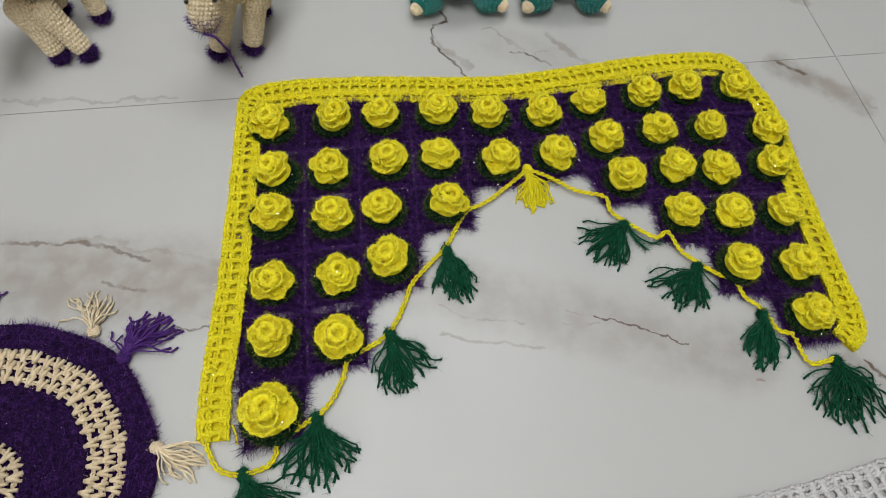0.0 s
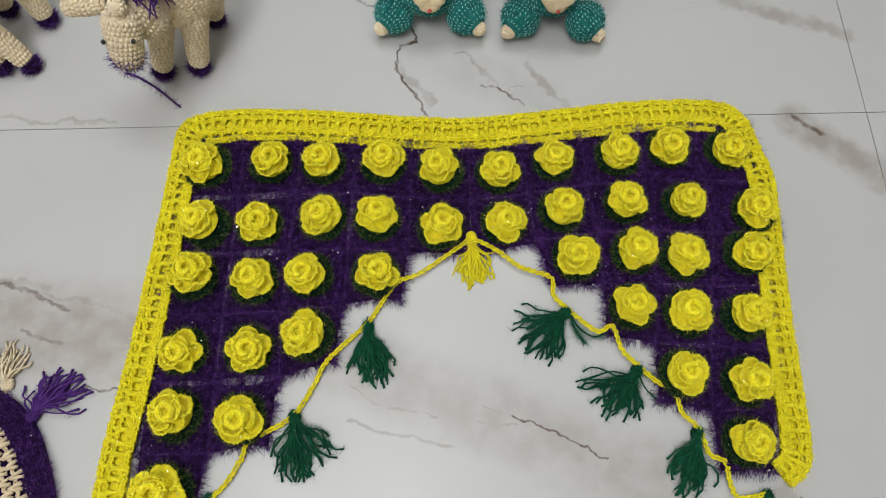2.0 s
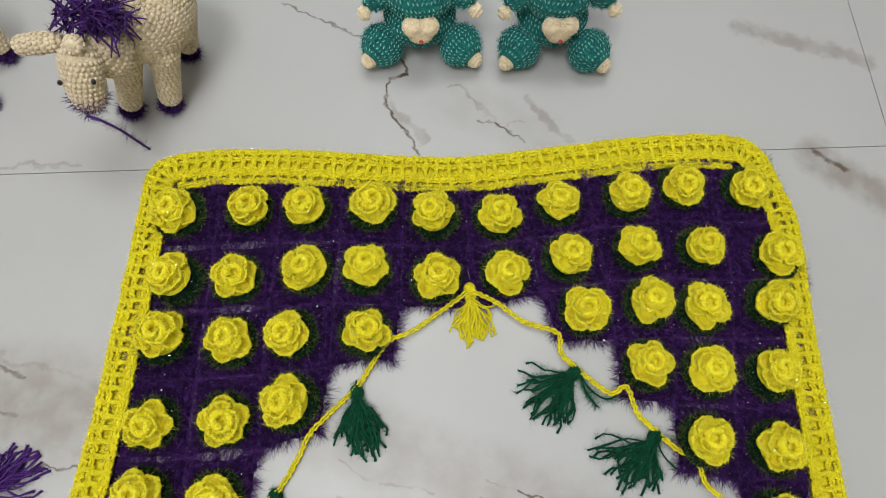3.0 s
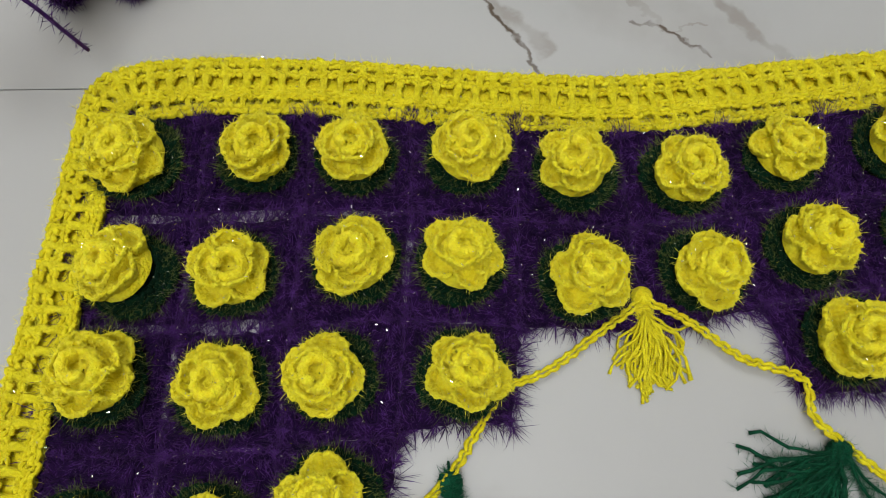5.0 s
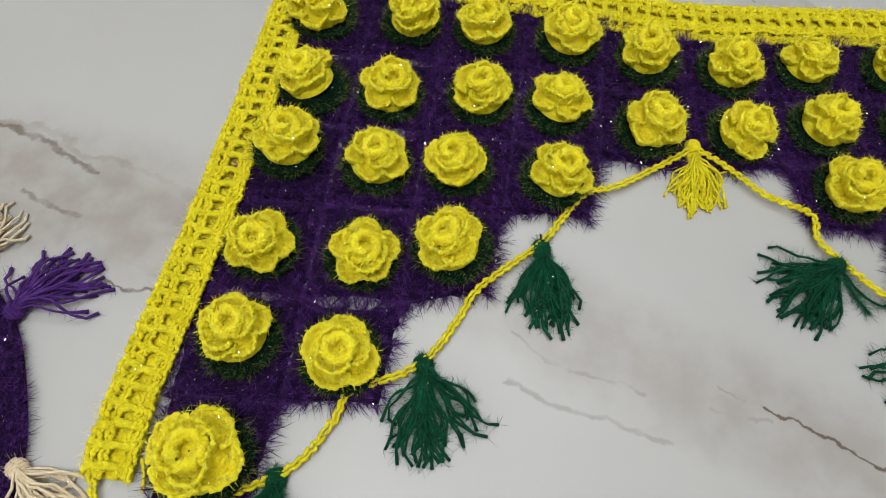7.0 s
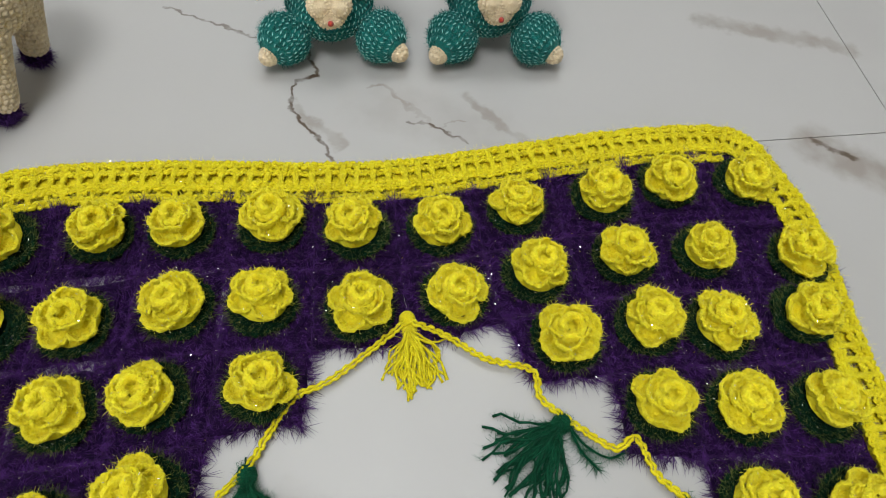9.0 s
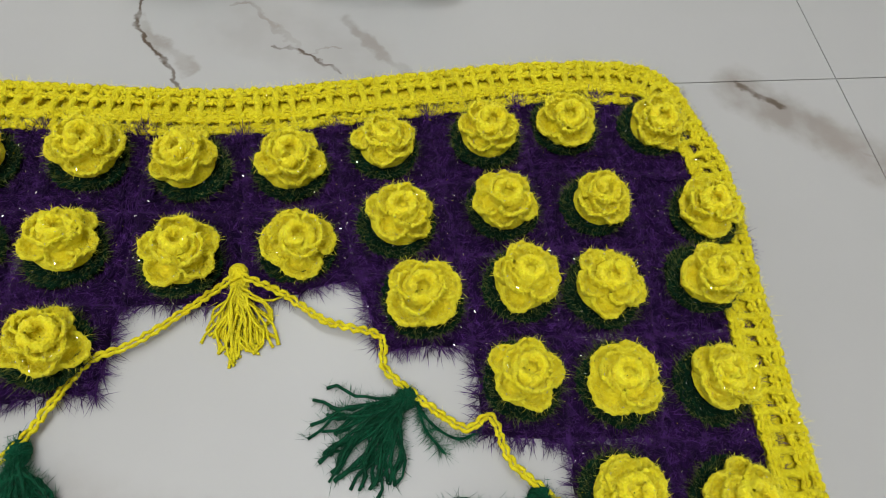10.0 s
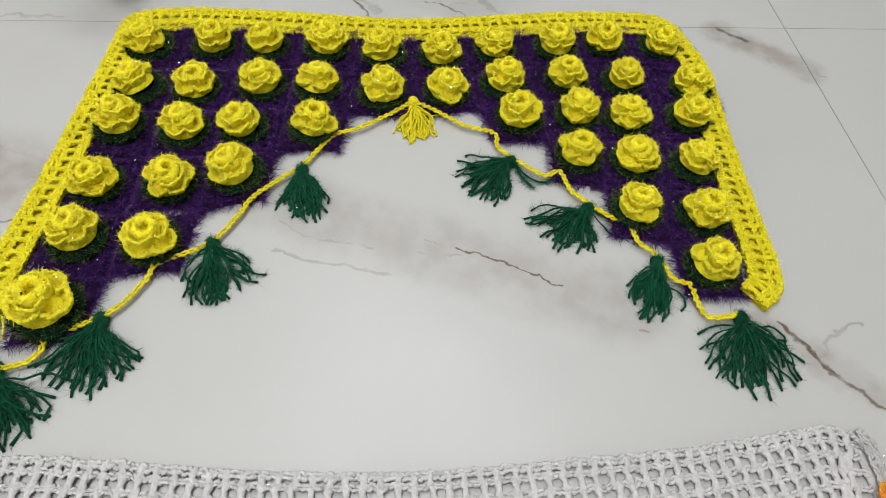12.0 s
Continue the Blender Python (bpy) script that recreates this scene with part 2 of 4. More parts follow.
def tube(b, points, radius, sides=6, slot=0, cap=True):
    p, t, s, u = frames_along(points)
    r = np.broadcast_to(np.asarray(radius, float), (len(p),))
    a = np.arange(sides) * 2 * math.pi / sides
    ring = s[:, None, :] * np.cos(a)[None, :, None] + u[:, None, :] * np.sin(a)[None, :, None]
    v = p[:, None, :] + ring * r[:, None, None]
    faces = []
    for i in range(len(p) - 1):
        for j in range(sides):
            k = (j + 1) % sides
            faces.append((i * sides + j, i * sides + k, (i + 1) * sides + k, (i + 1) * sides + j))
    if cap:
        faces.append(tuple(range(sides))[::-1])
        faces.append(tuple((len(p) - 1) * sides + j for j in range(sides)))
    b.add(v, faces, slot)


def smooth_path(points, step, closed=False):
    """A Catmull-Rom line through points, resampled at an even step."""
    p = np.asarray(points, float)
    ext = np.vstack([2 * p[0] - p[1], p, 2 * p[-1] - p[-2]])
    out = []
    for i in range(1, len(ext) - 2):
        a, c, d, e = ext[i - 1], ext[i], ext[i + 1], ext[i + 2]
        for s in np.linspace(0, 1, 16, endpoint=False):
            out.append(0.5 * (2 * c + (d - a) * s + (2 * a - 5 * c + 4 * d - e) * s**2 + (3 * c - a - 3 * d + e) * s**3))
    out.append(p[-1])
    return resample(np.array(out), step)


def resample(p, step):
    d = np.r_[0, np.cumsum(np.linalg.norm(np.diff(p, axis=0), axis=1))]
    count = max(2, int(round(d[-1] / step)) + 1)
    at = np.linspace(0, d[-1], count)
    return np.stack([np.interp(at, d, p[:, i]) for i in range(3)], 1)


def chain(b, points, width, stitch, rng, slot=0, sides=6, height=None, fat=1.0):
    """A row of crochet chain stitches: two strands of overlapping teardrop loops along a line."""
    height = height or width * 0.5
    fine = resample(np.asarray(points, float), stitch / 5)
    p, t, s, u = frames_along(fine)
    k = np.arange(len(p)) / 5.0
    for sign in (-1, 1):
        phase = k + (0.5 if sign > 0 else 0.0)
        saw = phase - np.floor(phase)
        off = width * (0.10 + 0.17 * np.sin(saw * math.pi))
        lift = height * (0.25 + 0.5 * saw)
        r = fat * width * (0.17 + 0.08 * np.sin(saw * math.pi)) * (1 + 0.10 * rng.standard_normal(len(p)))
        p = p + rng.normal(0, 0.035 * width, p.shape)
        tube(b, p + s * (sign * off)[:, None] + u * lift[:, None], np.clip(r, width * 0.10, None), sides, slot)


def scallops(b, points, radius, stitch, rng, sides=6):
    """A soft rolled edge of yarn, swelling a little at each stitch."""
    p = resample(np.asarray(points, float), stitch / 4)
    k = np.arange(len(p)) / 4.0
    swell = 1 + 0.20 * np.sin(2 * math.pi * k + rng.random() * 6) + 0.07 * rng.standard_normal(len(p))
    tube(b, p + rng.normal(0, radius * 0.10, p.shape), radius * swell, sides)


def hairs(b, roots, ways, lengths, width, rng, slot=0, bend=0.5):
    """Fine tapered fibres, bent once."""
    roots, ways = np.asarray(roots, float), np.asarray(ways, float)
    n = len(roots)
    ways = ways / (np.linalg.norm(ways, axis=1, keepdims=True) + 1e-9)
    side = np.cross(ways, rng.standard_normal((n, 3)))
    side /= np.linalg.norm(side, axis=1, keepdims=True) + 1e-9
    up = np.cross(side, ways)
    lengths = np.broadcast_to(lengths, (n,))[:, None]
    curl = side * (bend * rng.standard_normal((n, 1))) * lengths * 0.35
    mid = roots + ways * lengths * 0.55 + curl * 0.3
    tip = roots + ways * lengths * 0.92 + curl
    verts = np.stack([roots - up * width, roots + up * width, mid + up * width * 0.8, mid - up * width * 0.8, tip], 1)
    verts[:, :, 2] = np.maximum(verts[:, :, 2], 0.0006)
    faces = [tuple(i * 5 + c for c in f) for i in range(n) for f in ((0, 1, 2, 3), (3, 2, 4))]
    b.add(verts, faces, slot)


def sphere_points(n, rng):
    v = rng.standard_normal((n, 3))
    return v / np.linalg.norm(v, axis=1, keepdims=True)


def flakes(b, places, size, rng, slot, normals=None):
    """Short bright slivers of tinsel spun into the yarn."""
    n = len(places)
    a, c = sphere_points(n, rng), sphere_points(n, rng)
    if normals is not None:
        a = np.cross(normals, a)
        a /= np.linalg.norm(a, axis=1, keepdims=True) + 1e-9
        c = normals
    c = np.cross(a, c)
    c /= np.linalg.norm(c, axis=1, keepdims=True) + 1e-9
    p = np.asarray(places, float)
    v = np.stack([p - a * size, p + c * size * 0.28, p + a * size, p - c * size * 0.28], 1)
    b.add(v, [(4 * i, 4 * i + 1, 4 * i + 2, 4 * i + 3) for i in range(n)], slot)


# ---- the room ----
def box(b, lo, hi, bevel=0.0, slot=0):
    (x0, y0, z0), (x1, y1, z1) = lo, hi
    if bevel:
        e = bevel
        v = [(x0, y0, z0), (x1, y0, z0), (x1, y1, z0), (x0, y1, z0), (x0, y0, z1 - e), (x1, y0, z1 - e), (x1, y1, z1 - e), (x0, y1, z1 - e),
             (x0 + e, y0 + e, z1), (x1 - e, y0 + e, z1), (x1 - e, y1 - e, z1), (x0 + e, y1 - e, z1)]
        f = [(3, 2, 1, 0), (0, 1, 5, 4), (1, 2, 6, 5), (2, 3, 7, 6), (3, 0, 4, 7), (4, 5, 9, 8), (5, 6, 10, 9), (6, 7, 11, 10), (7, 4, 8, 11), (8, 9, 10, 11)]
    else:
        v = [(x, y, z) for z in (z0, z1) for x, y in ((x0, y0), (x1, y0), (x1, y1), (x0, y1))]
        f = [(3, 2, 1, 0), (4, 5, 6, 7), (0, 1, 5, 4), (1, 2, 6, 5), (2, 3, 7, 6), (3, 0, 4, 7)]
    b.add(v, f, slot)


def slab(name, lo, hi, material, label, kind="structure"):
    b = Builder()
    box(b, lo, hi)
    data = b.mesh(name, [material])
    data.polygons.foreach_set("use_smooth", [False] * len(data.polygons))
    return tagged(new(name, data), label, name.split("_")[0], kind=kind)


X0, X1, Y0, Y1, TOP = -1.915, 2.895, -2.235, 2.575, 2.8
floor = slab("floor", (X0, Y0, -0.06), (X1, Y1, -0.0015), M_GROUT, "floor of polished white marble-look tiles with dark joints")
slab("ceiling", (X0, Y0, TOP), (X1, Y1, TOP + 0.12), M_CEIL, "plain white painted ceiling")
slab("wall_south", (X0 - 0.12, Y0 - 0.12, -0.06), (X1 + 0.12, Y0, TOP), M_WALL, "plain off-white painted wall")
slab("wall_north", (X0 - 0.12, Y1, -0.06), (X1 + 0.12, Y1 + 0.12, TOP), M_WALL, "plain off-white painted wall")
slab("wall_west", (X0 - 0.12, Y0, -0.06), (X0, Y1, TOP), M_WALL, "plain off-white painted wall")
slab("wall_east", (X1, Y0, -0.06), (X1 + 0.12, Y1, TOP), M_WALL, "plain off-white painted wall")

# housings and diffusers for the assumed panels, out of view
for px, py, side, watts, tone in PANELS:
    ceiling_light = thing("ceiling_light", (px, py, TOP), "square white ceiling light panel, switched on, unseen and assumed", "lamp", "ceiling lights")
    e, f = side / 2, side / 2 + 0.04
    b = Builder()
    for lo, hi in (((-f, -f, -0.06), (f, -e, 0)), ((-f, e, -0.06), (f, f, 0)), ((-f, -e, -0.06), (-e, e, 0)), ((e, -e, -0.06), (f, e, 0))):
        box(b, lo, hi)
    part("frame", b.mesh("light_frame", [M_METAL]), ceiling_light)
    b = Builder()
    box(b, (-e + 0.002, -e + 0.002, -0.04), (e - 0.002, e - 0.002, -0.01))
    part("diffuser", b.mesh("light_diffuser", [M_LAMP]), ceiling_light)


# ---- the flower valance ----
ROSES = {
    0: [(-0.286, 0.115), (-0.215, 0.115), (-0.156, 0.114), (-0.089, 0.113), (-0.024, 0.101), (0.040, 0.098), (0.104, 0.110), (0.177, 0.116), (0.237, 0.125), (0.303, 0.121)],
    1: [(-0.279, 0.042), (-0.224, 0.042), (-0.155, 0.048), (-0.096, 0.045), (-0.027, 0.033), (0.043, 0.038), (0.107, 0.050), (0.180, 0.058), (0.244, 0.056), (0.322, 0.044)],
    2: [(-0.291, -0.015), (-0.226, -0.022), (-0.167, -0.017), (-0.098, -0.018), (0.119, -0.005), (0.182, 0.000), (0.235, -0.008), (0.304, -0.004)],
    3: [(-0.293, -0.094), (-0.227, -0.094), (-0.167, -0.081), (0.173, -0.061), (0.231, -0.069), (0.290, -0.075)],
    4: [(-0.295, -0.159), (-0.231, -0.164), (0.217, -0.132), (0.280, -0.142)],
    5: [(-0.299, -0.233), (0.270, -0.201)],
}
CELLS = {}
for row, spots in ROSES.items():
    half = len(spots) // 2
    for i, spot in enumerate(spots):
        CELLS[row, i if i < half else 10 - len(spots) + i] = np.array(spot)

PITCH_X, PITCH_Y = 0.0655, 0.0690


def corner(row, col):
    """Where four squares meet: row and col count the lattice's lines."""
    found = []
    for dr in (0, 1):
        for dc in (0, 1):
            spot = CELLS.get((row - dr, col - dc))
            if spot is not None:
                found.append(spot + np.array([(dc - 0.5) * PITCH_X, (0.5 - dr) * PITCH_Y]))
    return np.mean(found, axis=0)


def slit(way, row, col):
    """How far the seam between two squares stands open: wide in the slack half of the cloth."""
    pick = np.random.default_rng(1000 * way + 50 * row + col).random()
    if col < (5 if way else 4) and row > 0:
        return 0.012 + (0.034 if way else 0.064) * pick ** 1.5
    return 0.008 + (0.040 if way == 0 else 0.016) * pick ** 2


def square_mesh(row, col, rng):
    """A purple crochet square: a soft pad with sunken gaps towards its neighbours and a fur of fibres."""
    c = [corner(row, col), corner(row, col + 1), corner(row + 1, col + 1), corner(row + 1, col)]
    n = 15
    grid = np.linspace(0, 1, n)
    gap = [slit(0, row, col), slit(1, row, col + 1), slit(0, row + 1, col), slit(1, row, col)]
    centre = sum(c) / 4
    lines = ((row, col), (row, col + 1), (row + 1, col + 1), (row + 1, col))
    alone = [sum((r - dr, k - dc) in CELLS for dr in (0, 1) for dc in (0, 1)) == 1 for r, k in lines]
    c = [centre + (q - centre) * (0.82 if a and r and (0 < k < 10 or r == 6) else 1.03) for q, a, (r, k) in zip(c, alone, lines)]
    gap = [0.0 if row == 0 else gap[0], 0.0 if col == 9 else gap[1], gap[2], 0.0 if col == 0 else gap[3]]
    top = np.zeros((n, n, 3))
    for i, v in enumerate(grid):
        for j, u in enumerate(grid):
            uu = u + (0.5 - u) * 2 * ((gap[3] if u < 0.5 else gap[1]) * (1 - abs(2 * v - 1) ** 3)) * abs(2 * u - 1)
            vv = v + (0.5 - v) * 2 * ((gap[0] if v < 0.5 else gap[2]) * (1 - abs(2 * u - 1) ** 3)) * abs(2 * v - 1)
            xy = (c[0] * (1 - uu) + c[1] * uu) * (1 - vv) + (c[3] * (1 - uu) + c[2] * uu) * vv
            edge = max(abs(2 * u - 1), abs(2 * v - 1))
            z = 0.0050 + 0.0012 * math.sin(edge * 9.5) + 0.0034 * noise.noise(Vector((xy[0] * 150, xy[1] * 150, 3)))
            z -= 0.0035 * max(0.0, edge - 0.86) / 0.14
            if (col == 9 and u > 0.72) or (col == 0 and u < 0.18):
                z = min(z, 0.0026)
            jitter = 0.0026 * np.array([noise.noise(Vector((xy[0] * 220, xy[1] * 220, k))) for k in (7, 11)])
            top[i, j] = (*(xy + jitter), max(z, 0.0012))
    low = top.copy()
    low[:, :, 2] = 0.0005
    verts = np.concatenate([top.reshape(-1, 3), low.reshape(-1, 3)])
    m = n * n
    faces = []
    for i in range(n - 1):
        for j in range(n - 1):
            q = (i * n + j, (i + 1) * n + j, (i + 1) * n + j + 1, i * n + j + 1)
            faces += [q, tuple(k + m for k in q[::-1])]
    rim = [j for j in range(n)] + [i * n + n - 1 for i in range(1, n)] + [(n - 1) * n + j for j in range(n - 2, -1, -1)] + [i * n for i in range(n - 2, 0, -1)]
    for a, d in zip(rim, rim[1:] + rim[:1]):
        faces.append((a, d, d + m, a + m))
    b = Builder()
    b.add(verts, faces)
    # stitched ridges of thick yarn round the pad
    for inset in (0.14,):
        k = inset * (n - 1)
        loop = []
        for s in np.linspace(0, 4, 33):
            q, f = int(s) % 4, s - int(s)
            a0, a1 = k, n - 1 - k
            i, j = [(a0, a0 + (a1 - a0) * f), (a0 + (a1 - a0) * f, a1), (a1, a1 - (a1 - a0) * f), (a1 - (a1 - a0) * f, a0)][q]
            loop.append(top[int(round(i)), int(round(j))])
        chain(b, np.array(loop) + rng.normal(0, 0.0013, (33, 3)) * [1, 1, 0.4], 0.0042, 0.0060, rng, 0, 5, 0.0020)
    count = 3400
    uv = rng.integers(0, n, (count, 2))
    roots = top[uv[:, 0], uv[:, 1]] + rng.normal(0, 0.0016, (count, 3)) * [1, 1, 0.2]
    lie = np.array([[noise.noise(Vector((q[0] * 130, q[1] * 130, k))) for k in (21, 31, 41)] for q in roots])
    ways = rng.standard_normal((count, 3)) * [0.6, 0.6, 0.30] + lie * [3.6, 3.6, 1.2] + [0, 0, 0.34]
    hairs(b, roots, ways, rng.uniform(0.0030, 0.0085, count), 0.00015, rng, 1)
    # tufts that stand over the yellow border where two squares meet
    if row == 0 and col > 0:
        n_tuft = 90
        spread = rng.normal(0, 0.0035, (n_tuft, 3)) * [1, 0.5, 0.2]
        hairs(b, np.array([c[0][0], c[0][1] - 0.0105, 0.0075]) + spread, rng.normal(0, 0.55, (n_tuft, 3)) * [1, 1, 0.3] + [0, 0.8, 0.45], rng.uniform(0.005, 0.014, n_tuft), 0.00020, rng, 1)
    # fibres over the outer rim
    rimp = top.reshape(-1, 3)[rim]
    mid = rimp.mean(axis=0)
    pick = rng.integers(0, len(rim), 900)
    out = (rimp[pick] - mid) / np.linalg.norm(rimp[pick] - mid, axis=1, keepdims=True)
    ways = out + rng.normal(0, 0.75, (900, 3)) * [1, 1, 0.3] + [0, 0, 0.12]
    hairs(b, rimp[pick] + [0, 0, 0.001], ways, rng.uniform(0.004, 0.0170, 900), 0.00019, rng, 1)
    flakes(b, top[uv[:110, 0], uv[:110, 1]] + [0, 0, 0.0028], 0.0009, rng, 2)
    return b.mesh("flower_square", [M_PURPLE, M_PHAIR, M_TINSEL])


def pebbled(grid, depth, pitch, shift):
    """Pushes a grid of points out along its normals in small rounded stitches."""
    du, dv = np.gradient(grid, axis=1), np.gradient(grid, axis=0)
    out = np.cross(du, dv)
    out /= np.linalg.norm(out, axis=2, keepdims=True) + 1e-12
    cell = np.array([[noise.voronoi(Vector(q) / pitch + Vector((shift, 0, 0)))[0][0] for q in row] for row in grid])
    return grid + out * (depth * (0.45 - np.minimum(cell, 0.9)))[:, :, None]


def closed_faces(rows, ring):
    return [(i * ring + k, i * ring + (k + 1) % ring, (i + 1) * ring + (k + 1) % ring, (i + 1) * ring + k) for i in range(rows - 1) for k in range(ring)]


def petal_mesh(r0, r1, half, z0, z1, rng, sheet=0.0040):
    """A cupped, thick crochet petal with a rolled edge and small rounded stitches, facing +x."""
    nu, nv = 41, 15
    cup = rng.uniform(0.8, 1.3)
    lean = rng.uniform(-0.12, 0.12)
    phase = rng.uniform(0, 6)

    def at(u, v):
        r = r0 + (r1 - r0) * v * (0.46 + 0.54 * max(0.0, math.cos(u * math.pi / 2)) ** 0.62) * (1 + 0.022 * math.sin(13 * u + phase))
        a = half * (u * (0.60 + 0.40 * v**0.7) + lean * v)
        z = z0 + (z1 - z0) * v ** (2.0 * cup) - 0.0022 * math.sin(math.pi * v) * (1 - u * u) + 0.16 * (r1 - r0) * u * u * v + 0.0008 * math.sin(7 * u + 3 * cup) * v
        return np.array([r * math.cos(a), r * math.sin(a), z])

    us, vs = np.linspace(-1, 1, nu), np.linspace(0, 1, nv)
    mid = np.array([[at(u, v) for u in us] for v in vs])
    # the sheet swells into a roll near the rim and rounds off at it
    edge = np.array([[min(1.0, (1 - v) * 1.0 + 0.0, (1 - abs(u)) * 1.6) for u in us] for v in vs])
    thick = sheet * np.sqrt(np.clip(1 - (1 - np.clip(edge / 0.16, 0, 1)) ** 2, 0.0, 1)) * (1 + 0.25 * np.exp(-((edge - 0.13) / 0.10) ** 2))
    up = np.array([0, 0, 1.0])
    top = pebbled(mid + up * (thick * 0.5)[:, :, None], 0.0026, 0.0033, phase * 7)
    low = mid - up * (thick * 0.5)[:, :, None]
    verts = np.concatenate([top.reshape(-1, 3), low.reshape(-1, 3)])
    m, faces = nu * nv, []
    for i in range(nv - 1):
        for j in range(nu - 1):
            q = (i * nu + j, i * nu + j + 1, (i + 1) * nu + j + 1, (i + 1) * nu + j)
            faces += [q[::-1], tuple(k + m for k in q)]
    rim = [i * nu for i in range(nv)] + [(nv - 1) * nu + j for j in range(1, nu)] + [i * nu + nu - 1 for i in range(nv - 2, -1, -1)]
    for a, d in zip(rim, rim[1:]):
        faces.append((d, a, a + m, d + m))
    b = Builder()
    b.add(verts, faces)
    scallops(b, verts[rim[5:-5]] * [0.965, 0.955, 1] - [0, 0, 0.0003], 0.0012, 0.0034, rng)
    n = 420
    pick = rng.integers(0, m, n)
    flat = top.reshape(-1, 3)
    hairs(b, flat[pick], sphere_points(n, rng) + [0.25, 0, 0.45], rng.uniform(0.0020, 0.0058, n), 0.00013, rng, 2)
    flakes(b, flat[pick[:30]] + [0, 0, 0.0012], 0.0008, rng, 1)
    return b.mesh("petal", [M_ROSE, M_TINSEL, M_YFIBRE])


def bud_mesh(rng):
    """The rolled heart of a rose: a thick, pebbled coil round a small open cup."""
    b = Builder()
    turns, sides = 110, 16
    a = np.linspace(0, 2 * math.pi * 1.55, turns)
    s = a / a[-1]
    r = 0.0090 - 0.0036 * s + 0.0006 * np.sin(a * 1.3 + rng.random() * 6)
    z = 0.0195 + 0.0085 * s + 0.0007 * np.sin(a * 2.1)
    coil = np.stack([r * np.cos(a), r * np.sin(a), z], 1)
    p, t, side, up = frames_along(coil)
    q = np.arange(sides + 1) * 2 * math.pi / sides
    wide = 0.0033 * np.sqrt(np.clip(np.minimum(s, 1 - s) * 16, 0.04, 1))
    grid = p[:, None] + (side[:, None] * np.cos(q)[None, :, None] + up[:, None] * np.sin(q)[None, :, None] * 1.25) * wide[:, None, None]
    grid = pebbled(grid, -0.0022, 0.0031, rng.random() * 40)
    grid[:, -1] = grid[:, 0]
    m = sides + 1
    b.add(grid, [(i * m + k, i * m + k + 1, (i + 1) * m + k + 1, (i + 1) * m + k) for i in range(turns - 1) for k in range(sides)])
    # the cup's inside and the stem below it
    ring = 16
    rows = [(0.0175, 0.0090), (0.0168, 0.0130), (0.0120, 0.0165), (0.0095, 0.0200), (0.0082, 0.0250), (0.0060, 0.0262), (0.0044, 0.0225), (0.0004, 0.0210)]
    verts = [(w * math.cos(k * 2 * math.pi / ring), w * math.sin(k * 2 * math.pi / ring), h) for w, h in rows for k in range(ring)]
    b.add(verts, closed_faces(len(rows), ring))
    n = 420
    flat = grid.reshape(-1, 3)
    pick = rng.integers(0, len(flat), n)
    hairs(b, flat[pick], sphere_points(n, rng) + [0, 0, 0.4], rng.uniform(0.0020, 0.0052, n), 0.00012, rng, 2)
    flakes(b, flat[pick[:16]] + [0, 0, 0.0008], 0.0007, rng, 1)
    return b


def leaf_mesh(rng):
    """The dark green ring of fuzzy yarn beneath a rose."""
    b = Builder()
    for r, z, w in ((0.0212, 0.0056, 0.0060), (0.0172, 0.0066, 0.0060), (0.0130, 0.0074, 0.0065)):
        a = np.linspace(0, 2 * math.pi, 41)
        rr = r + 0.0011 * np.sin(a * 4 + rng.random() * 6)
        chain(b, np.stack([rr * np.cos(a), rr * np.sin(a), np.full(41, z)], 1), w, 0.0055, rng, 0, 5, 0.0025)
    ring = 20
    verts = [(q * math.cos(k * 2 * math.pi / ring), q * math.sin(k * 2 * math.pi / ring), h) for q, h in ((0.0230, 0.003), (0.0218, 0.0058), (0.013, 0.0085), (0.0003, 0.0095)) for k in range(ring)]
    b.add(verts, [(i * ring + k, i * ring + (k + 1) % ring, (i + 1) * ring + (k + 1) % ring, (i + 1) * ring + k) for i in range(3) for k in range(ring)])
    n = 1200
    a = rng.uniform(0, 2 * math.pi, n)
    r = rng.uniform(0.013, 0.0236, n)
    out = np.stack([np.cos(a), np.sin(a), np.zeros(n)], 1)
    roots = out * r[:, None] + [0, 0, 0.0070]
    hairs(b, roots, out + rng.normal(0, 0.50, (n, 3)) + [0, 0, 0.55], rng.uniform(0.003, 0.0100, n), 0.00012, rng, 1)
    flakes(b, roots[:40] + [0, 0, 0.003], 0.0008, rng, 2)
    return b.mesh("leaf_base", [M_GREEN, M_GHAIR, M_TINSEL])


rng = np.random.default_rng(5)
LOWER = [petal_mesh(0.0075, r, h, 0.0120, z, rng) for r, h, z in ((0.0212, 0.70, 0.0172), (0.0205, 0.74, 0.0182), (0.0218, 0.68, 0.0160), (0.0209, 0.72, 0.0176))]
UPPER = [petal_mesh(0.0055, r, h, 0.0165, z, rng) for r, h, z in ((0.0155, 0.88, 0.0242), (0.0147, 0.94, 0.0252), (0.0162, 0.84, 0.0230))]
BUDS = [bud_mesh(rng).mesh("rose", [M_ROSE, M_TINSEL, M_YFIBRE]) for _ in range(4)]
LEAVES = [leaf_mesh(rng) for _ in range(4)]


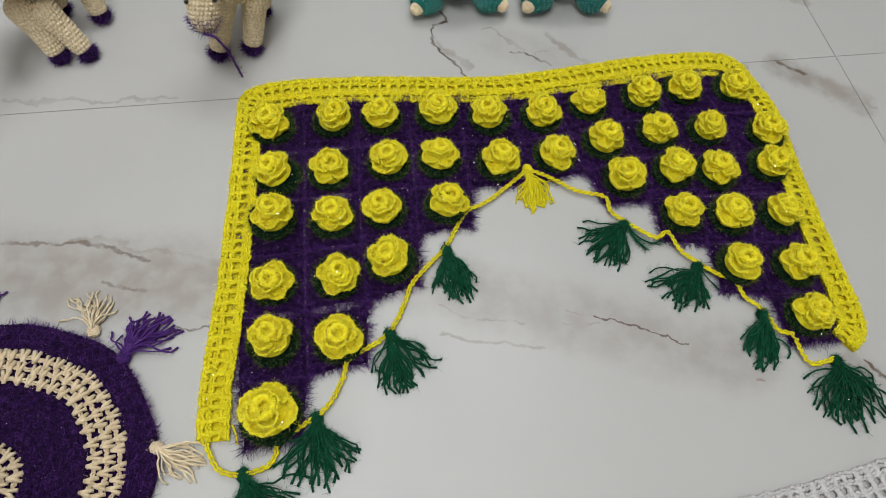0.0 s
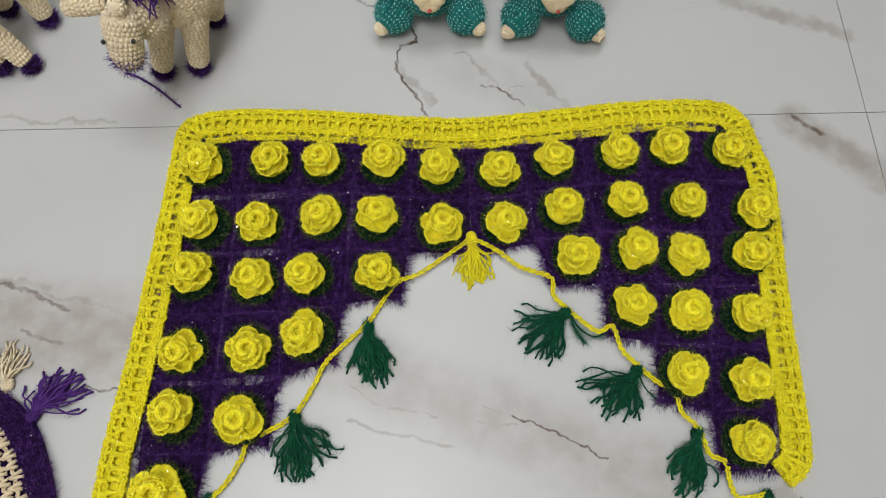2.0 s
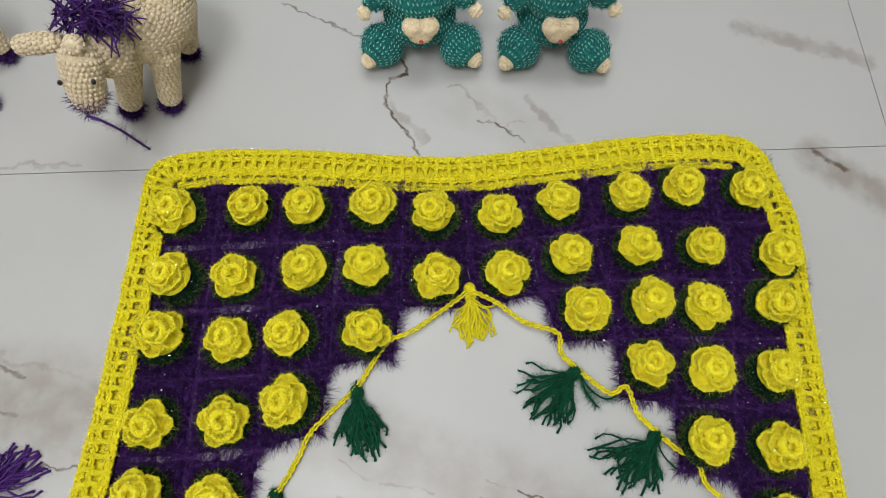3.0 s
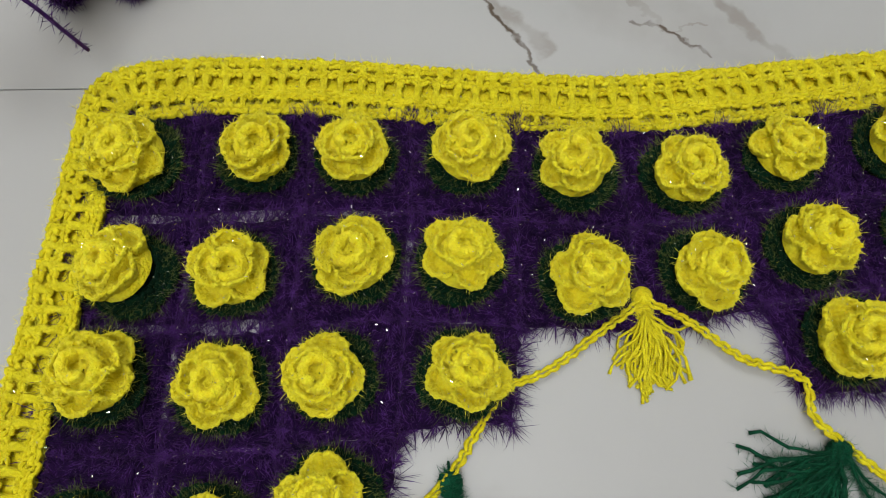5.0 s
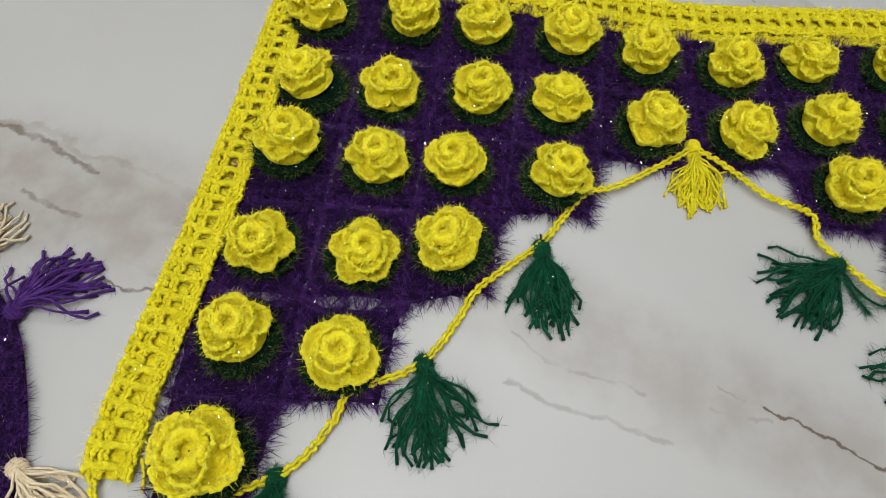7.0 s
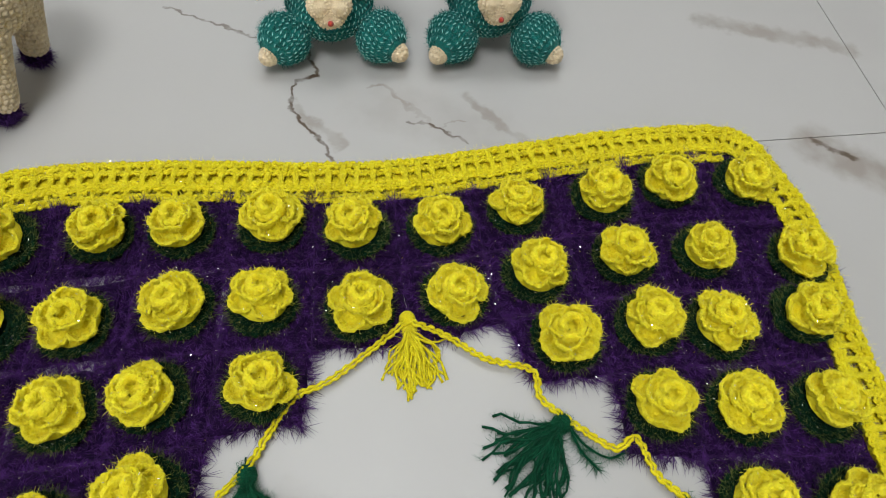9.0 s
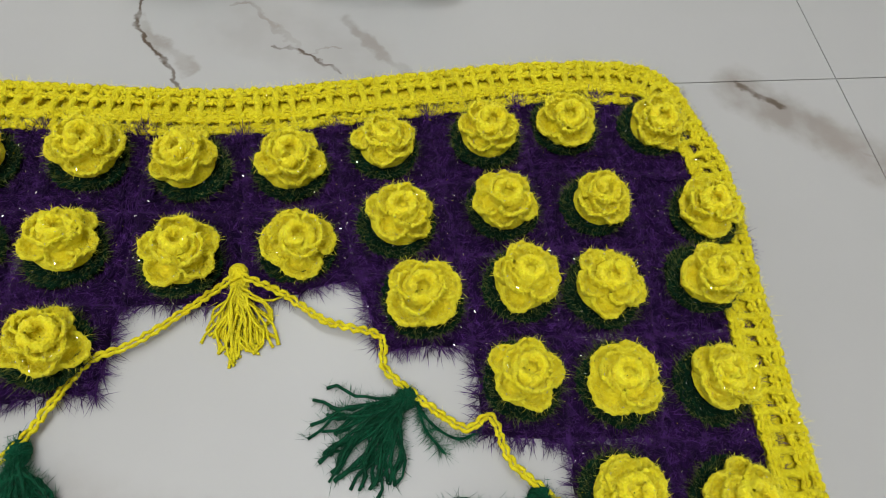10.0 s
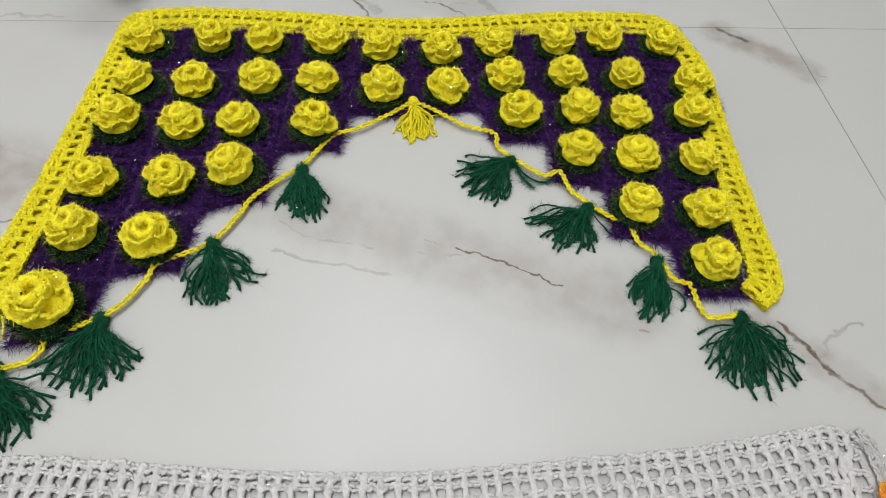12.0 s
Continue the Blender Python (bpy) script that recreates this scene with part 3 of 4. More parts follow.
def rose(spot, parent, rng, size=1.0, tilt=(0.0, 0.0), base=True):
    """A rose on its leaf ring: the coiled heart carries five low petals, four high ones and the leaves."""
    turn = rng.uniform(0, 360)
    m = Matrix.LocRotScale((spot[0], spot[1] - 0.001, 0.002), Euler((tilt[0], tilt[1], radians(turn))), (size, size, size * rng.uniform(1.06, 1.24)))
    heart = part("rose", BUDS[rng.integers(4)], parent, m)
    many = 5 if rng.random() < 0.5 else 4
    for k in range(many):
        a = 360 * k / many + rng.uniform(-7, 7)
        s = rng.uniform(0.97, 1.08)
        wide = s * (5 / many) * rng.uniform(0.92, 1.02)
        part("petal", LOWER[rng.integers(4)], heart, Matrix.LocRotScale(None, Euler((radians(rng.uniform(-4, 4)), radians(rng.uniform(-6, 4)), radians(a))), (s, wide, 1)))
    high = 3 if rng.random() < 0.6 else 4
    for k in range(high):
        a = 360 * k / high + 40 + rng.uniform(-10, 10)
        s = rng.uniform(0.96, 1.08)
        part("petal", UPPER[rng.integers(3)], heart, Matrix.LocRotScale(None, Euler((radians(rng.uniform(-5, 5)), radians(rng.uniform(-7, 5)), radians(a))), (s, s * (1.22 if high == 3 else 1), 1)))
    if base:
        undo = Euler((-tilt[0], -tilt[1], 0)).to_matrix().to_4x4()
        part("leaf_base", LEAVES[rng.integers(4)], heart, undo, "dark green fuzzy leaf ring")
    return heart


valance = thing("crochet_valance", (0, 0, 0), "purple crochet valance with raised yellow roses, flat on tiles", "valance")
rng = np.random.default_rng(11)
for (row, col), spot in CELLS.items():
    part("flower_square", square_mesh(row, col, rng), valance, None, "fuzzy purple yarn square")
BIG = {(5, 0): 1.16, (4, 1): 1.04, (3, 2): 1.05, (2, 0): 1.04, (0, 0): 1.06, (3, 8): 1.06, (1, 8): 0.94, (0, 6): 0.94, (0, 1): 0.95, (0, 2): 0.96}
for (row, col), spot in CELLS.items():
    tilt = rng.normal(0, 0.09, 2)
    if col == 9:
        tilt[1] += 0.16
    if row == 0:
        tilt[0] += 0.10
    if (row, col) == (1, 0):
        tilt, spot = np.array([0.05, -0.36]), spot + np.array([-0.002, 0.0])
    rose(spot, valance, rng, BIG.get((row, col), 1.0) * rng.uniform(1.01, 1.07), tilt)


# ---- yellow filet border ----
def filet(points, bands, pitch, rng, material, label, parent, post=0.0060, z=0.0062, left=True, name="border", backing=True, fibre=M_YFIBRE):
    """A strip of open crochet along a line. bands: (offset from the outer edge, width) of each solid band of stitches."""
    b = Builder()
    line = resample(np.asarray(points, float), pitch / 4)
    p, t, s, u = frames_along(line)
    inward = -s if left else s
    wob = np.array([noise.noise(Vector((q[0] * 40, q[1] * 40, 1))) for q in p])

    def shifted(off, dz=0.0):
        return p + inward * (off + 0.0012 * wob)[:, None] + np.array([0, 0, 1.0]) * (z + dz + 0.0012 * wob)[:, None]

    for off, width in bands:
        rows = max(1, int(round(width / 0.0042)))
        for k in range(rows):
            o = off + width * (k + 0.5) / rows
            chain(b, shifted(o, 0.0010 * (k % 2)) + rng.normal(0, 0.0006, p.shape), width / rows * 1.25, 0.0058, rng, 0, 6, 0.0030)
    for (o1, w1), (o2, w2) in zip(bands, bands[1:]):
        for i in range(2, len(p) - 1, 4):
            i = min(len(p) - 1, max(0, i))
            slip = t[i] * rng.normal(0, 0.0011)
            for d in (-0.24, 0.24):
                a = shifted(o1 + w1 * 0.25)[i] + slip + t[i] * post * d
                c = shifted(o2 + w2 * 0.75)[i] + slip * 0.5 - t[i] * post * d
                k = np.linspace(0, 1, 7)[:, None]
                tube(b, a * (1 - k) + c * k + np.array([0, 0, 0.0022]) * np.sin(k * math.pi), post * 0.36 * (1 + 0.18 * rng.standard_normal(7)), 6)
    if backing:
        # the second layer of the folded strip, seen through the openings
        rows = [shifted(o, dz) for o, dz in ((0.0005, -0.0026), (0.0005, -0.006), (bands[-1][0] + 0.008, -0.006), (bands[-1][0] + 0.008, -0.0026))]
        rows = [np.c_[q[:, :2], np.maximum(q[:, 2], 0.0008 + 0.001 * (k in (0, 3)))] for k, q in enumerate(rows)]
        m = len(p)
        b.add(np.concatenate(rows), [(k * m + i, k * m + i + 1, ((k + 1) % 4) * m + i + 1, ((k + 1) % 4) * m + i) for k in range(4) for i in range(m - 1)])
    pick = rng.integers(0, len(p), int(len(p) * 62))
    width = bands[-1][0] + bands[-1][1]
    roots = p[pick] + inward[pick] * rng.uniform(-0.001, width, len(pick))[:, None] + [0, 0, z + 0.002]
    keep = np.zeros(len(pick), bool)
    reach = ((roots - p[pick]) * inward[pick]).sum(axis=1)
    for off, w in bands:
        keep |= (reach > off - 0.001) & (reach < off + w)
    roots = roots[keep]
    hairs(b, roots, sphere_points(len(roots), rng) + [0, 0, 0.35], rng.uniform(0.0025, 0.0075, len(roots)), 0.00011, rng, 2)
    flakes(b, roots[: len(roots) // 30] + [0, 0, 0.001], 0.0009, rng, 1)
    return part(name, b.mesh(name, [material, M_TINSEL, fibre]), parent, None, label)


rng = np.random.default_rng(21)
EDGE = smooth_path([(-0.368, -0.248, 0), (-0.366, -0.204, 0), (-0.357, -0.141, 0), (-0.345, -0.050, 0), (-0.336, 0.043, 0), (-0.329, 0.120, 0), (-0.325, 0.158, 0), (-0.303, 0.180, 0), (-0.236, 0.186, 0), (-0.137, 0.180, 0), (-0.058, 0.172, 0), (0.021, 0.169, 0), (0.128, 0.179, 0), (0.229, 0.187, 0), (0.306, 0.183, 0), (0.336, 0.160, 0), (0.346, 0.120, 0), (0.354, 0.083, 0), (0.350, 0.028, 0), (0.344, -0.049, 0), (0.339, -0.138, 0), (0.336, -0.204, 0), (0.328, -0.232, 0), (0.310, -0.246, 0)], 0.004)
filet(EDGE, [(0.000, 0.0062), (0.0082, 0.0050), (0.0205, 0.0098)], 0.0122, rng, M_LEMON, "open yellow filet crochet edging", valance, left=False)
TOP_ROW = smooth_path([(-0.292, 0.153, 0), (-0.236, 0.158, 0), (-0.137, 0.152, 0), (-0.058, 0.144, 0), (0.021, 0.141, 0), (0.128, 0.151, 0), (0.229, 0.159, 0), (0.296, 0.156, 0)], 0.004)
filet(TOP_ROW, [(-0.0030, 0.0030), (0.0052, 0.0062)], 0.0122, rng, M_LEMON, "inner row of the yellow edging", valance, left=False, post=0.005, z=0.0058)

# ---- cord with tassels ----
CORD_RIGHT = [(0.007, 0.020), (0.034, 0.006), (0.059, -0.014), (0.090, -0.026), (0.092, -0.046), (0.106, -0.062), (0.134, -0.086), (0.151, -0.081), (0.158, -0.106), (0.174, -0.124), (0.190, -0.140), (0.206, -0.149), (0.212, -0.172), (0.226, -0.188), (0.233, -0.212), (0.247, -0.220), (0.249, -0.241), (0.256, -0.254), (0.282, -0.251)]
CORD_LEFT = [(0.007, 0.020), (-0.020, 0.002), (-0.050, -0.018), (-0.075, -0.028), (-0.092, -0.051), (-0.106, -0.071), (-0.146, -0.108), (-0.158, -0.130), (-0.174, -0.157), (-0.192, -0.172), (-0.222, -0.186), (-0.229, -0.204), (-0.249, -0.233), (-0.284, -0.252), (-0.296, -0.255), (-0.296, -0.267), (-0.305, -0.279), (-0.330, -0.283), (-0.349, -0.275), (-0.358, -0.255), (-0.364, -0.240)]
for line in (CORD_RIGHT, CORD_LEFT):
    b = Builder()
    path = smooth_path([(x, y, 0.0052 + (0.003 if k == 0 else 0)) for k, (x, y) in enumerate(line)], 0.002)
    chain(b, path, 0.0060, 0.0068, rng, 0, 7, 0.0040, 0.86)
    pick = rng.integers(0, len(path), 700)
    hairs(b, path[pick] + [0, 0, 0.002], sphere_points(700, rng) * [1, 1, 0.5], rng.uniform(0.003, 0.007, 700), 0.00010, rng, 1)
    flakes(b, path[pick[:40]] + [0, 0, 0.0036], 0.0008, rng, 2)
    part("cord", b.mesh("cord", [M_LEMON, M_YFIBRE, M_TINSEL]), valance, None, "yellow crochet chain cord")


def tassel(root, tip_a, tip_b, parent, rng, material, fibre, strands=46, thick=0.00085, fuzz=420, reach=1.1, head=0.0062, label="", fat_head=False):
    """A tied bundle of yarn, spread as a fan over the floor between two tips."""
    root = np.array(root, float)
    a, c = np.array(tip_a, float) - root, np.array(tip_b, float) - root
    a0, a1 = math.atan2(a[1], a[0]), math.atan2(c[1], c[0])
    if a1 - a0 > math.pi:
        a1 -= 2 * math.pi
    if a0 - a1 > math.pi:
        a1 += 2 * math.pi
    la, lc = np.linalg.norm(a), np.linalg.norm(c)
    b = Builder()
    spots, dirs = [], []
    for k in range(strands):
        f = rng.random()
        f = f + 0.06 * rng.standard_normal()
        ang = a0 + (a1 - a0) * f
        length = (la + (lc - la) * f) * (1 + (reach - 1) * math.sin(max(0, min(1, f)) * math.pi)) * rng.uniform(0.72, 1.06)
        bow = rng.normal(0, 0.60)
        lift = rng.uniform(0.001, 0.010)
        s = np.linspace(0, 1, 9)
        mid = (a0 + a1) / 2
        turn = mid + (ang - mid) * np.clip(s * 2.2, 0, 1) + bow * np.sin(s * math.pi * rng.uniform(0.8, 1.4)) * s + 0.48 * np.sin(s * rng.uniform(5, 12) + rng.uniform(0, 6)) * s
        step = length / 8
        xy = root + np.r_[[[0, 0]], np.cumsum(np.stack([np.cos(turn[1:]), np.sin(turn[1:])], 1) * step, axis=0)]
        z = thick + 0.0005 + 0.004 * (1 - s) + lift * np.sin(np.clip(s * 1.1, 0, 1) * math.pi) ** 0.8
        p = np.c_[xy, z] + np.r_[[[0, 0, 0]], rng.normal(0, 0.0006, (8, 3)) * [1, 1, 0.3]]
        p[:, 2] = np.maximum(p[:, 2], thick)
        p[0, :2] += rng.normal(0, 0.0015, 2)
        tube(b, p, thick * (1 + 0.15 * rng.standard_normal(9)) * np.r_[np.ones(7), 1.1, 1.35], 5)
        pick = rng.integers(1, 9, max(1, fuzz // strands))
        spots.append(p[pick] + (p[pick] - p[pick - 1]) * rng.uniform(-1, 0, (len(pick), 1)) + rng.normal(0, 0.0006, (len(pick), 3)))
    spots = np.concatenate(spots)
    hairs(b, spots, sphere_points(len(spots), rng) * [1, 1, 0.5] + [0, 0, 0.1], rng.uniform(0.003, 0.0095, len(spots)), 0.00012, rng, 1)
    flakes(b, spots[: len(spots) // 24] + [0, 0, 0.001], 0.0006, rng, 2)
    tail = part("tassel", b.mesh("tassel", [material, fibre, M_TINSEL]), parent, None, label)
    # the bound head
    b = Builder()
    mid = (a0 + a1) / 2
    way = np.array([math.cos(mid), math.sin(mid), 0])
    side = np.array([-way[1], way[0], 0])
    q = np.linspace(0, 2 * math.pi * 5, 80)
    s = q / q[-1]
    r = head * (0.62 + 0.38 * np.sin(s * math.pi))
    core = np.array([*root, 0]) + way * 0.002
    pts = core + way * ((s - 0.35) * head * 1.9)[:, None] + side * (np.cos(q) * r)[:, None] + np.array([0, 0, 1]) * (head * 0.80 + np.sin(q) * r * 0.75)[:, None]
    pts[:, 2] = np.maximum(pts[:, 2], 0.0012)
    tube(b, pts, head * 0.26, 6)
    ends = core + rng.normal(0, head * 0.5, (90, 3)) * [1, 1, 0.4] + [0, 0, head]
    hairs(b, ends, sphere_points(90, rng) + [0, 0, 0.5], rng.uniform(0.003, 0.009, 90), 0.00018, rng, 1)
    if fat_head:
        ring, rows = 14, 8
        ball = np.array([*root, 0]) - way * 0.0045
        verts = [ball + np.array([0, 0, 0.0070]) + 0.0062 * np.array([math.sin(i / rows * math.pi) * math.cos(k * 2 * math.pi / ring), math.sin(i / rows * math.pi) * math.sin(k * 2 * math.pi / ring), math.cos(i / rows * math.pi)]) for i in range(rows + 1) for k in range(ring)]
        b.add(verts, [(i * ring + k, (i + 1) * ring + k, (i + 1) * ring + (k + 1) % ring, i * ring + (k + 1) % ring) for i in range(rows) for k in range(ring)])
    part("knot", b.mesh("tassel_knot", [material, fibre]), tail)
    return tail


rng = np.random.default_rng(31)
GREEN_TASSELS = [
    ((-0.106, -0.071), (-0.122, -0.125), (-0.078, -0.127), 1.10), ((-0.180, -0.161), (-0.206, -0.219), (-0.124, -0.190), 1.02),
    ((-0.258, -0.237), (-0.302, -0.284), (-0.209, -0.273), 1.10), ((-0.328, -0.280), (-0.350, -0.336), (-0.264, -0.314), 1.05),
    ((0.106, -0.063), (0.048, -0.058), (0.096, -0.126), 1.05), ((0.174, -0.125), (0.104, -0.132), (0.178, -0.178), 1.0),
    ((0.226, -0.189), (0.189, -0.226), (0.224, -0.254), 1.15), ((0.284, -0.250), (0.235, -0.279), (0.332, -0.286), 1.35),
]
for root, tip_a, tip_b, reach in GREEN_TASSELS:
    tassel(root, tip_a, tip_b, valance, rng, M_TASSEL, M_TFIBRE, reach=reach, strands=46, fuzz=6400, thick=0.00088, head=0.0056, label="dark green yarn tassel")
tassel((0.007, 0.018), (-0.016, -0.020), (0.033, -0.022), valance, rng, M_LEMON, M_YFIBRE, strands=60, thick=0.00085, fuzz=480, reach=1.15, head=0.0055, label="yellow yarn tassel", fat_head=True)

for line in ([(0.107, -0.062), (0.116, -0.080), (0.132, -0.091), (0.150, -0.084)], [(0.109, -0.068), (0.113, -0.084), (0.122, -0.098)], [(0.176, -0.126), (0.194, -0.138), (0.206, -0.148)]):
    b = Builder()
    path = smooth_path([(x, y, 0.0022) for x, y in line], 0.002)
    tube(b, path, 0.0008, 5)
    pick = rng.integers(0, len(path), 420)
    hairs(b, path[pick], sphere_points(420, rng) * [1, 1, 0.4] + [0, -0.4, 0], rng.uniform(0.004, 0.012, 420), 0.00011, rng, 1)
    part("loose_thread", b.mesh("loose_thread", [M_TASSEL, M_TFIBRE]), valance, None, "loose dark green yarn end")
b = Builder()
tube(b, smooth_path([(-0.336, -0.236, 0.006), (-0.333, -0.245, 0.004), (-0.332, -0.254, 0.002)], 0.002), 0.0011, 6)
part("loose_thread", b.mesh("loose_thread", [M_LEMON]), valance, None, "loose yellow yarn end")


# ---- round mat with tassels ----
def round_mat():
    at = (-0.554, -0.258)
    mat = thing("round_mat", (0, 0, 0), "round purple and cream crochet mat with tassels, flat on the tiles", "mat")
    rng = np.random.default_rng(41)

    def ring_of(name, r_in, r_out, material, fibre, label, hair, open_work):
        b = Builder()
        rows = int(round((r_out - r_in) / 0.0105)) if open_work else int(round((r_out - r_in) / 0.0066))
        step = (r_out - r_in) / rows
        for k in range(rows):
            r = r_in + step * (k + 0.5)
            a = np.linspace(0, 2 * math.pi, max(24, int(r * 700)))
            wave = 1 + 0.012 * np.cos(8 * a)
            loop = np.stack([at[0] + r * wave * np.cos(a), at[1] + r * wave * np.sin(a), np.full(len(a), 0.0035)], 1)
            if not open_work:
                chain(b, loop, step * 1.35, 0.0062, rng, 0, 6, 0.0030)
            else:
                chain(b, loop + [0, 0, 0.0005], 0.0050, 0.0062, rng, 0, 6, 0.0030)
                count = int(2 * math.pi * r / 0.0115)
                for q in range(count):
                    ang = 2 * math.pi * (q + 0.5 * (k % 2)) / count + rng.normal(0, 0.011)
                    push = rng.normal(0, 0.0009)
                    for d in (-0.0016, 0.0016):
                        s = np.linspace(-0.55, 0.55, 4)
                        rr = (r + push + s * step) * (1 + 0.012 * math.cos(8 * ang))
                        aa = ang + (d * 0.9 + d * 1.7 * s) / r
                        p = np.stack([at[0] + rr * np.cos(aa), at[1] + rr * np.sin(aa), 0.0058 + 0.0014 * np.cos(s * 2.6)], 1)
                        tube(b, p, 0.0020 * (1 + 0.20 * rng.standard_normal(4)), 5)
        # the backing cloth
        n = 72
        verts, faces = [], []
        for q, (r, z) in enumerate(((r_in, 0.0006), (r_out, 0.0006), (r_out, 0.0030), (r_in, 0.0030))):
            for k in range(n):
                a = 2 * math.pi * k / n
                w = r * (1 + 0.012 * math.cos(8 * a))
                verts.append((at[0] + w * math.cos(a), at[1] + w * math.sin(a), z))
        for q in range(4):
            for k in range(n):
                faces.append((q * n + k, q * n + (k + 1) % n, ((q + 1) % 4) * n + (k + 1) % n, ((q + 1) % 4) * n + k))
        b.add(verts, faces, 1 if open_work else 0)
        a = rng.uniform(0, 2 * math.pi, hair)
        r = np.sqrt(rng.uniform(r_in**2, r_out**2, hair))
        out = np.stack([np.cos(a), np.sin(a), np.zeros(hair)], 1)
        roots = out * r[:, None] + [at[0], at[1], 0.0060]
        hairs(b, roots, rng.standard_normal((hair, 3)) * [1, 1, 0.5] + out * 0.3 + [0, 0, 0.4], rng.uniform(0.004, 0.010, hair), 0.00022, rng, 2)
        flakes(b, roots[: hair // 40] + [0, 0, 0.002], 0.0006, rng, 3)
        part(name, b.mesh(name, [material, M_PURPLE, fibre, M_TINSEL]), mat, None, label)

    ring_of("mat_center", 0.001, 0.036, M_CREAM, M_CREAM, "cream crochet middle", 200, True)
    ring_of("mat_ring", 0.0365, 0.089, M_PURPLE, M_PHAIR, "fuzzy purple ring", 9000, False)
    ring_of("mat_ring", 0.0895, 0.123, M_CREAM, M_CREAM, "cream crochet ring", 500, True)
    ring_of("mat_edge", 0.1235, 0.150, M_PURPLE, M_PHAIR, "fuzzy purple edge", 9500, False)
    b = Builder()
    n = 3600
    a = rng.uniform(0, 2 * math.pi, n)
    out = np.stack([np.cos(a), np.sin(a), np.zeros(n)], 1)
    roots = out * (rng.uniform(0.138, 0.150, n) * (1 + 0.012 * np.cos(8 * a)))[:, None] + [at[0], at[1], 0.0055]
    hairs(b, roots, out + rng.normal(0, 0.7, (n, 3)) * [1, 1, 0.4] + [0, 0, 0.15], rng.uniform(0.006, 0.015, n), 0.00020, rng, 0)
    flakes(b, roots[:70] + [0, 0, 0.003], 0.0008, rng, 1)
    part("fringe", b.mesh("fringe", [M_PHAIR, M_TINSEL]), mat, None, "shaggy purple fibres along the rim")
    for root, tip_a, tip_b, mats in (
        ((-0.470, -0.127), (-0.508, -0.092), (-0.443, -0.105), (M_TOYWOOL, M_TOYWOOL)), ((-0.441, -0.158), (-0.443, -0.118), (-0.383, -0.142), (M_PTASSEL, M_PTASSEL)),
        ((-0.407, -0.246), (-0.360, -0.252), (-0.388, -0.288), (M_TOYWOOL, M_TOYWOOL)), ((-0.585, -0.112), (-0.610, -0.060), (-0.562, -0.058), (M_PTASSEL, M_PTASSEL)),
    ):
        plum = mats[0] is M_PTASSEL
        tassel(root, tip_a, tip_b, mat, rng, *mats, strands=44 if plum else 30, thick=0.0009, fuzz=2200 if plum else 60, reach=1.15, head=0.0055, label="purple yarn tassel" if plum else "cream yarn tassel")
    return mat


round_mat()


# ---- white openwork strip with an orange rose ----
def white_runner():
    runner = thing("crochet_runner", (0, 0, 0), "white openwork crochet strip with an orange flower, lying on the tiles", "runner")
    rng = np.random.default_rng(51)
    edge = smooth_path([(-0.62, -0.340, 0), (-0.302, -0.351, 0), (-0.140, -0.368, 0), (-0.019, -0.375, 0), (0.108, -0.371, 0), (0.219, -0.364, 0), (0.310, -0.353, 0), (0.345, -0.358, 0)], 0.004)
    bands = [(0.000, 0.0062), (0.0084, 0.0048), (0.0195, 0.0052), (0.0310, 0.0052), (0.0425, 0.0052), (0.0540, 0.0052), (0.0655, 0.0060)]
    filet(edge, bands, 0.0122, rng, M_WHITE, "white filet crochet", runner, post=0.0064, z=0.0018, left=False, name="mesh_strip", backing=False, fibre=M_WHITE)
    tip = smooth_path([(0.345, -0.357, 0), (0.352, -0.372, 0), (0.353, -0.400, 0), (0.350, -0.430, 0)], 0.004)
    filet(tip, [(0.000, 0.0070), (0.0075, 0.0040)], 0.0122, rng, M_WHITE, "white crochet end band", runner, post=0.0035, left=False, name="end_band", fibre=M_WHITE)
    orange = []
    for data in (LOWER[0], UPPER[0], BUDS[0]):
        data = data.copy()
        data.materials[0] = M_ORANGE
        orange.append(data)
    heart = part("flower", orange[2], runner, pose(0.353, -0.416, -0.002), "orange crochet flower")
    for k in range(5):
        part("petal", orange[0], heart, pose(0, 0, 0, 0, 0, 72 * k))
    for k in range(4):
        part("petal", orange[1], heart, pose(0, 0, 0, 0, 0, 90 * k + 30))


white_runner()


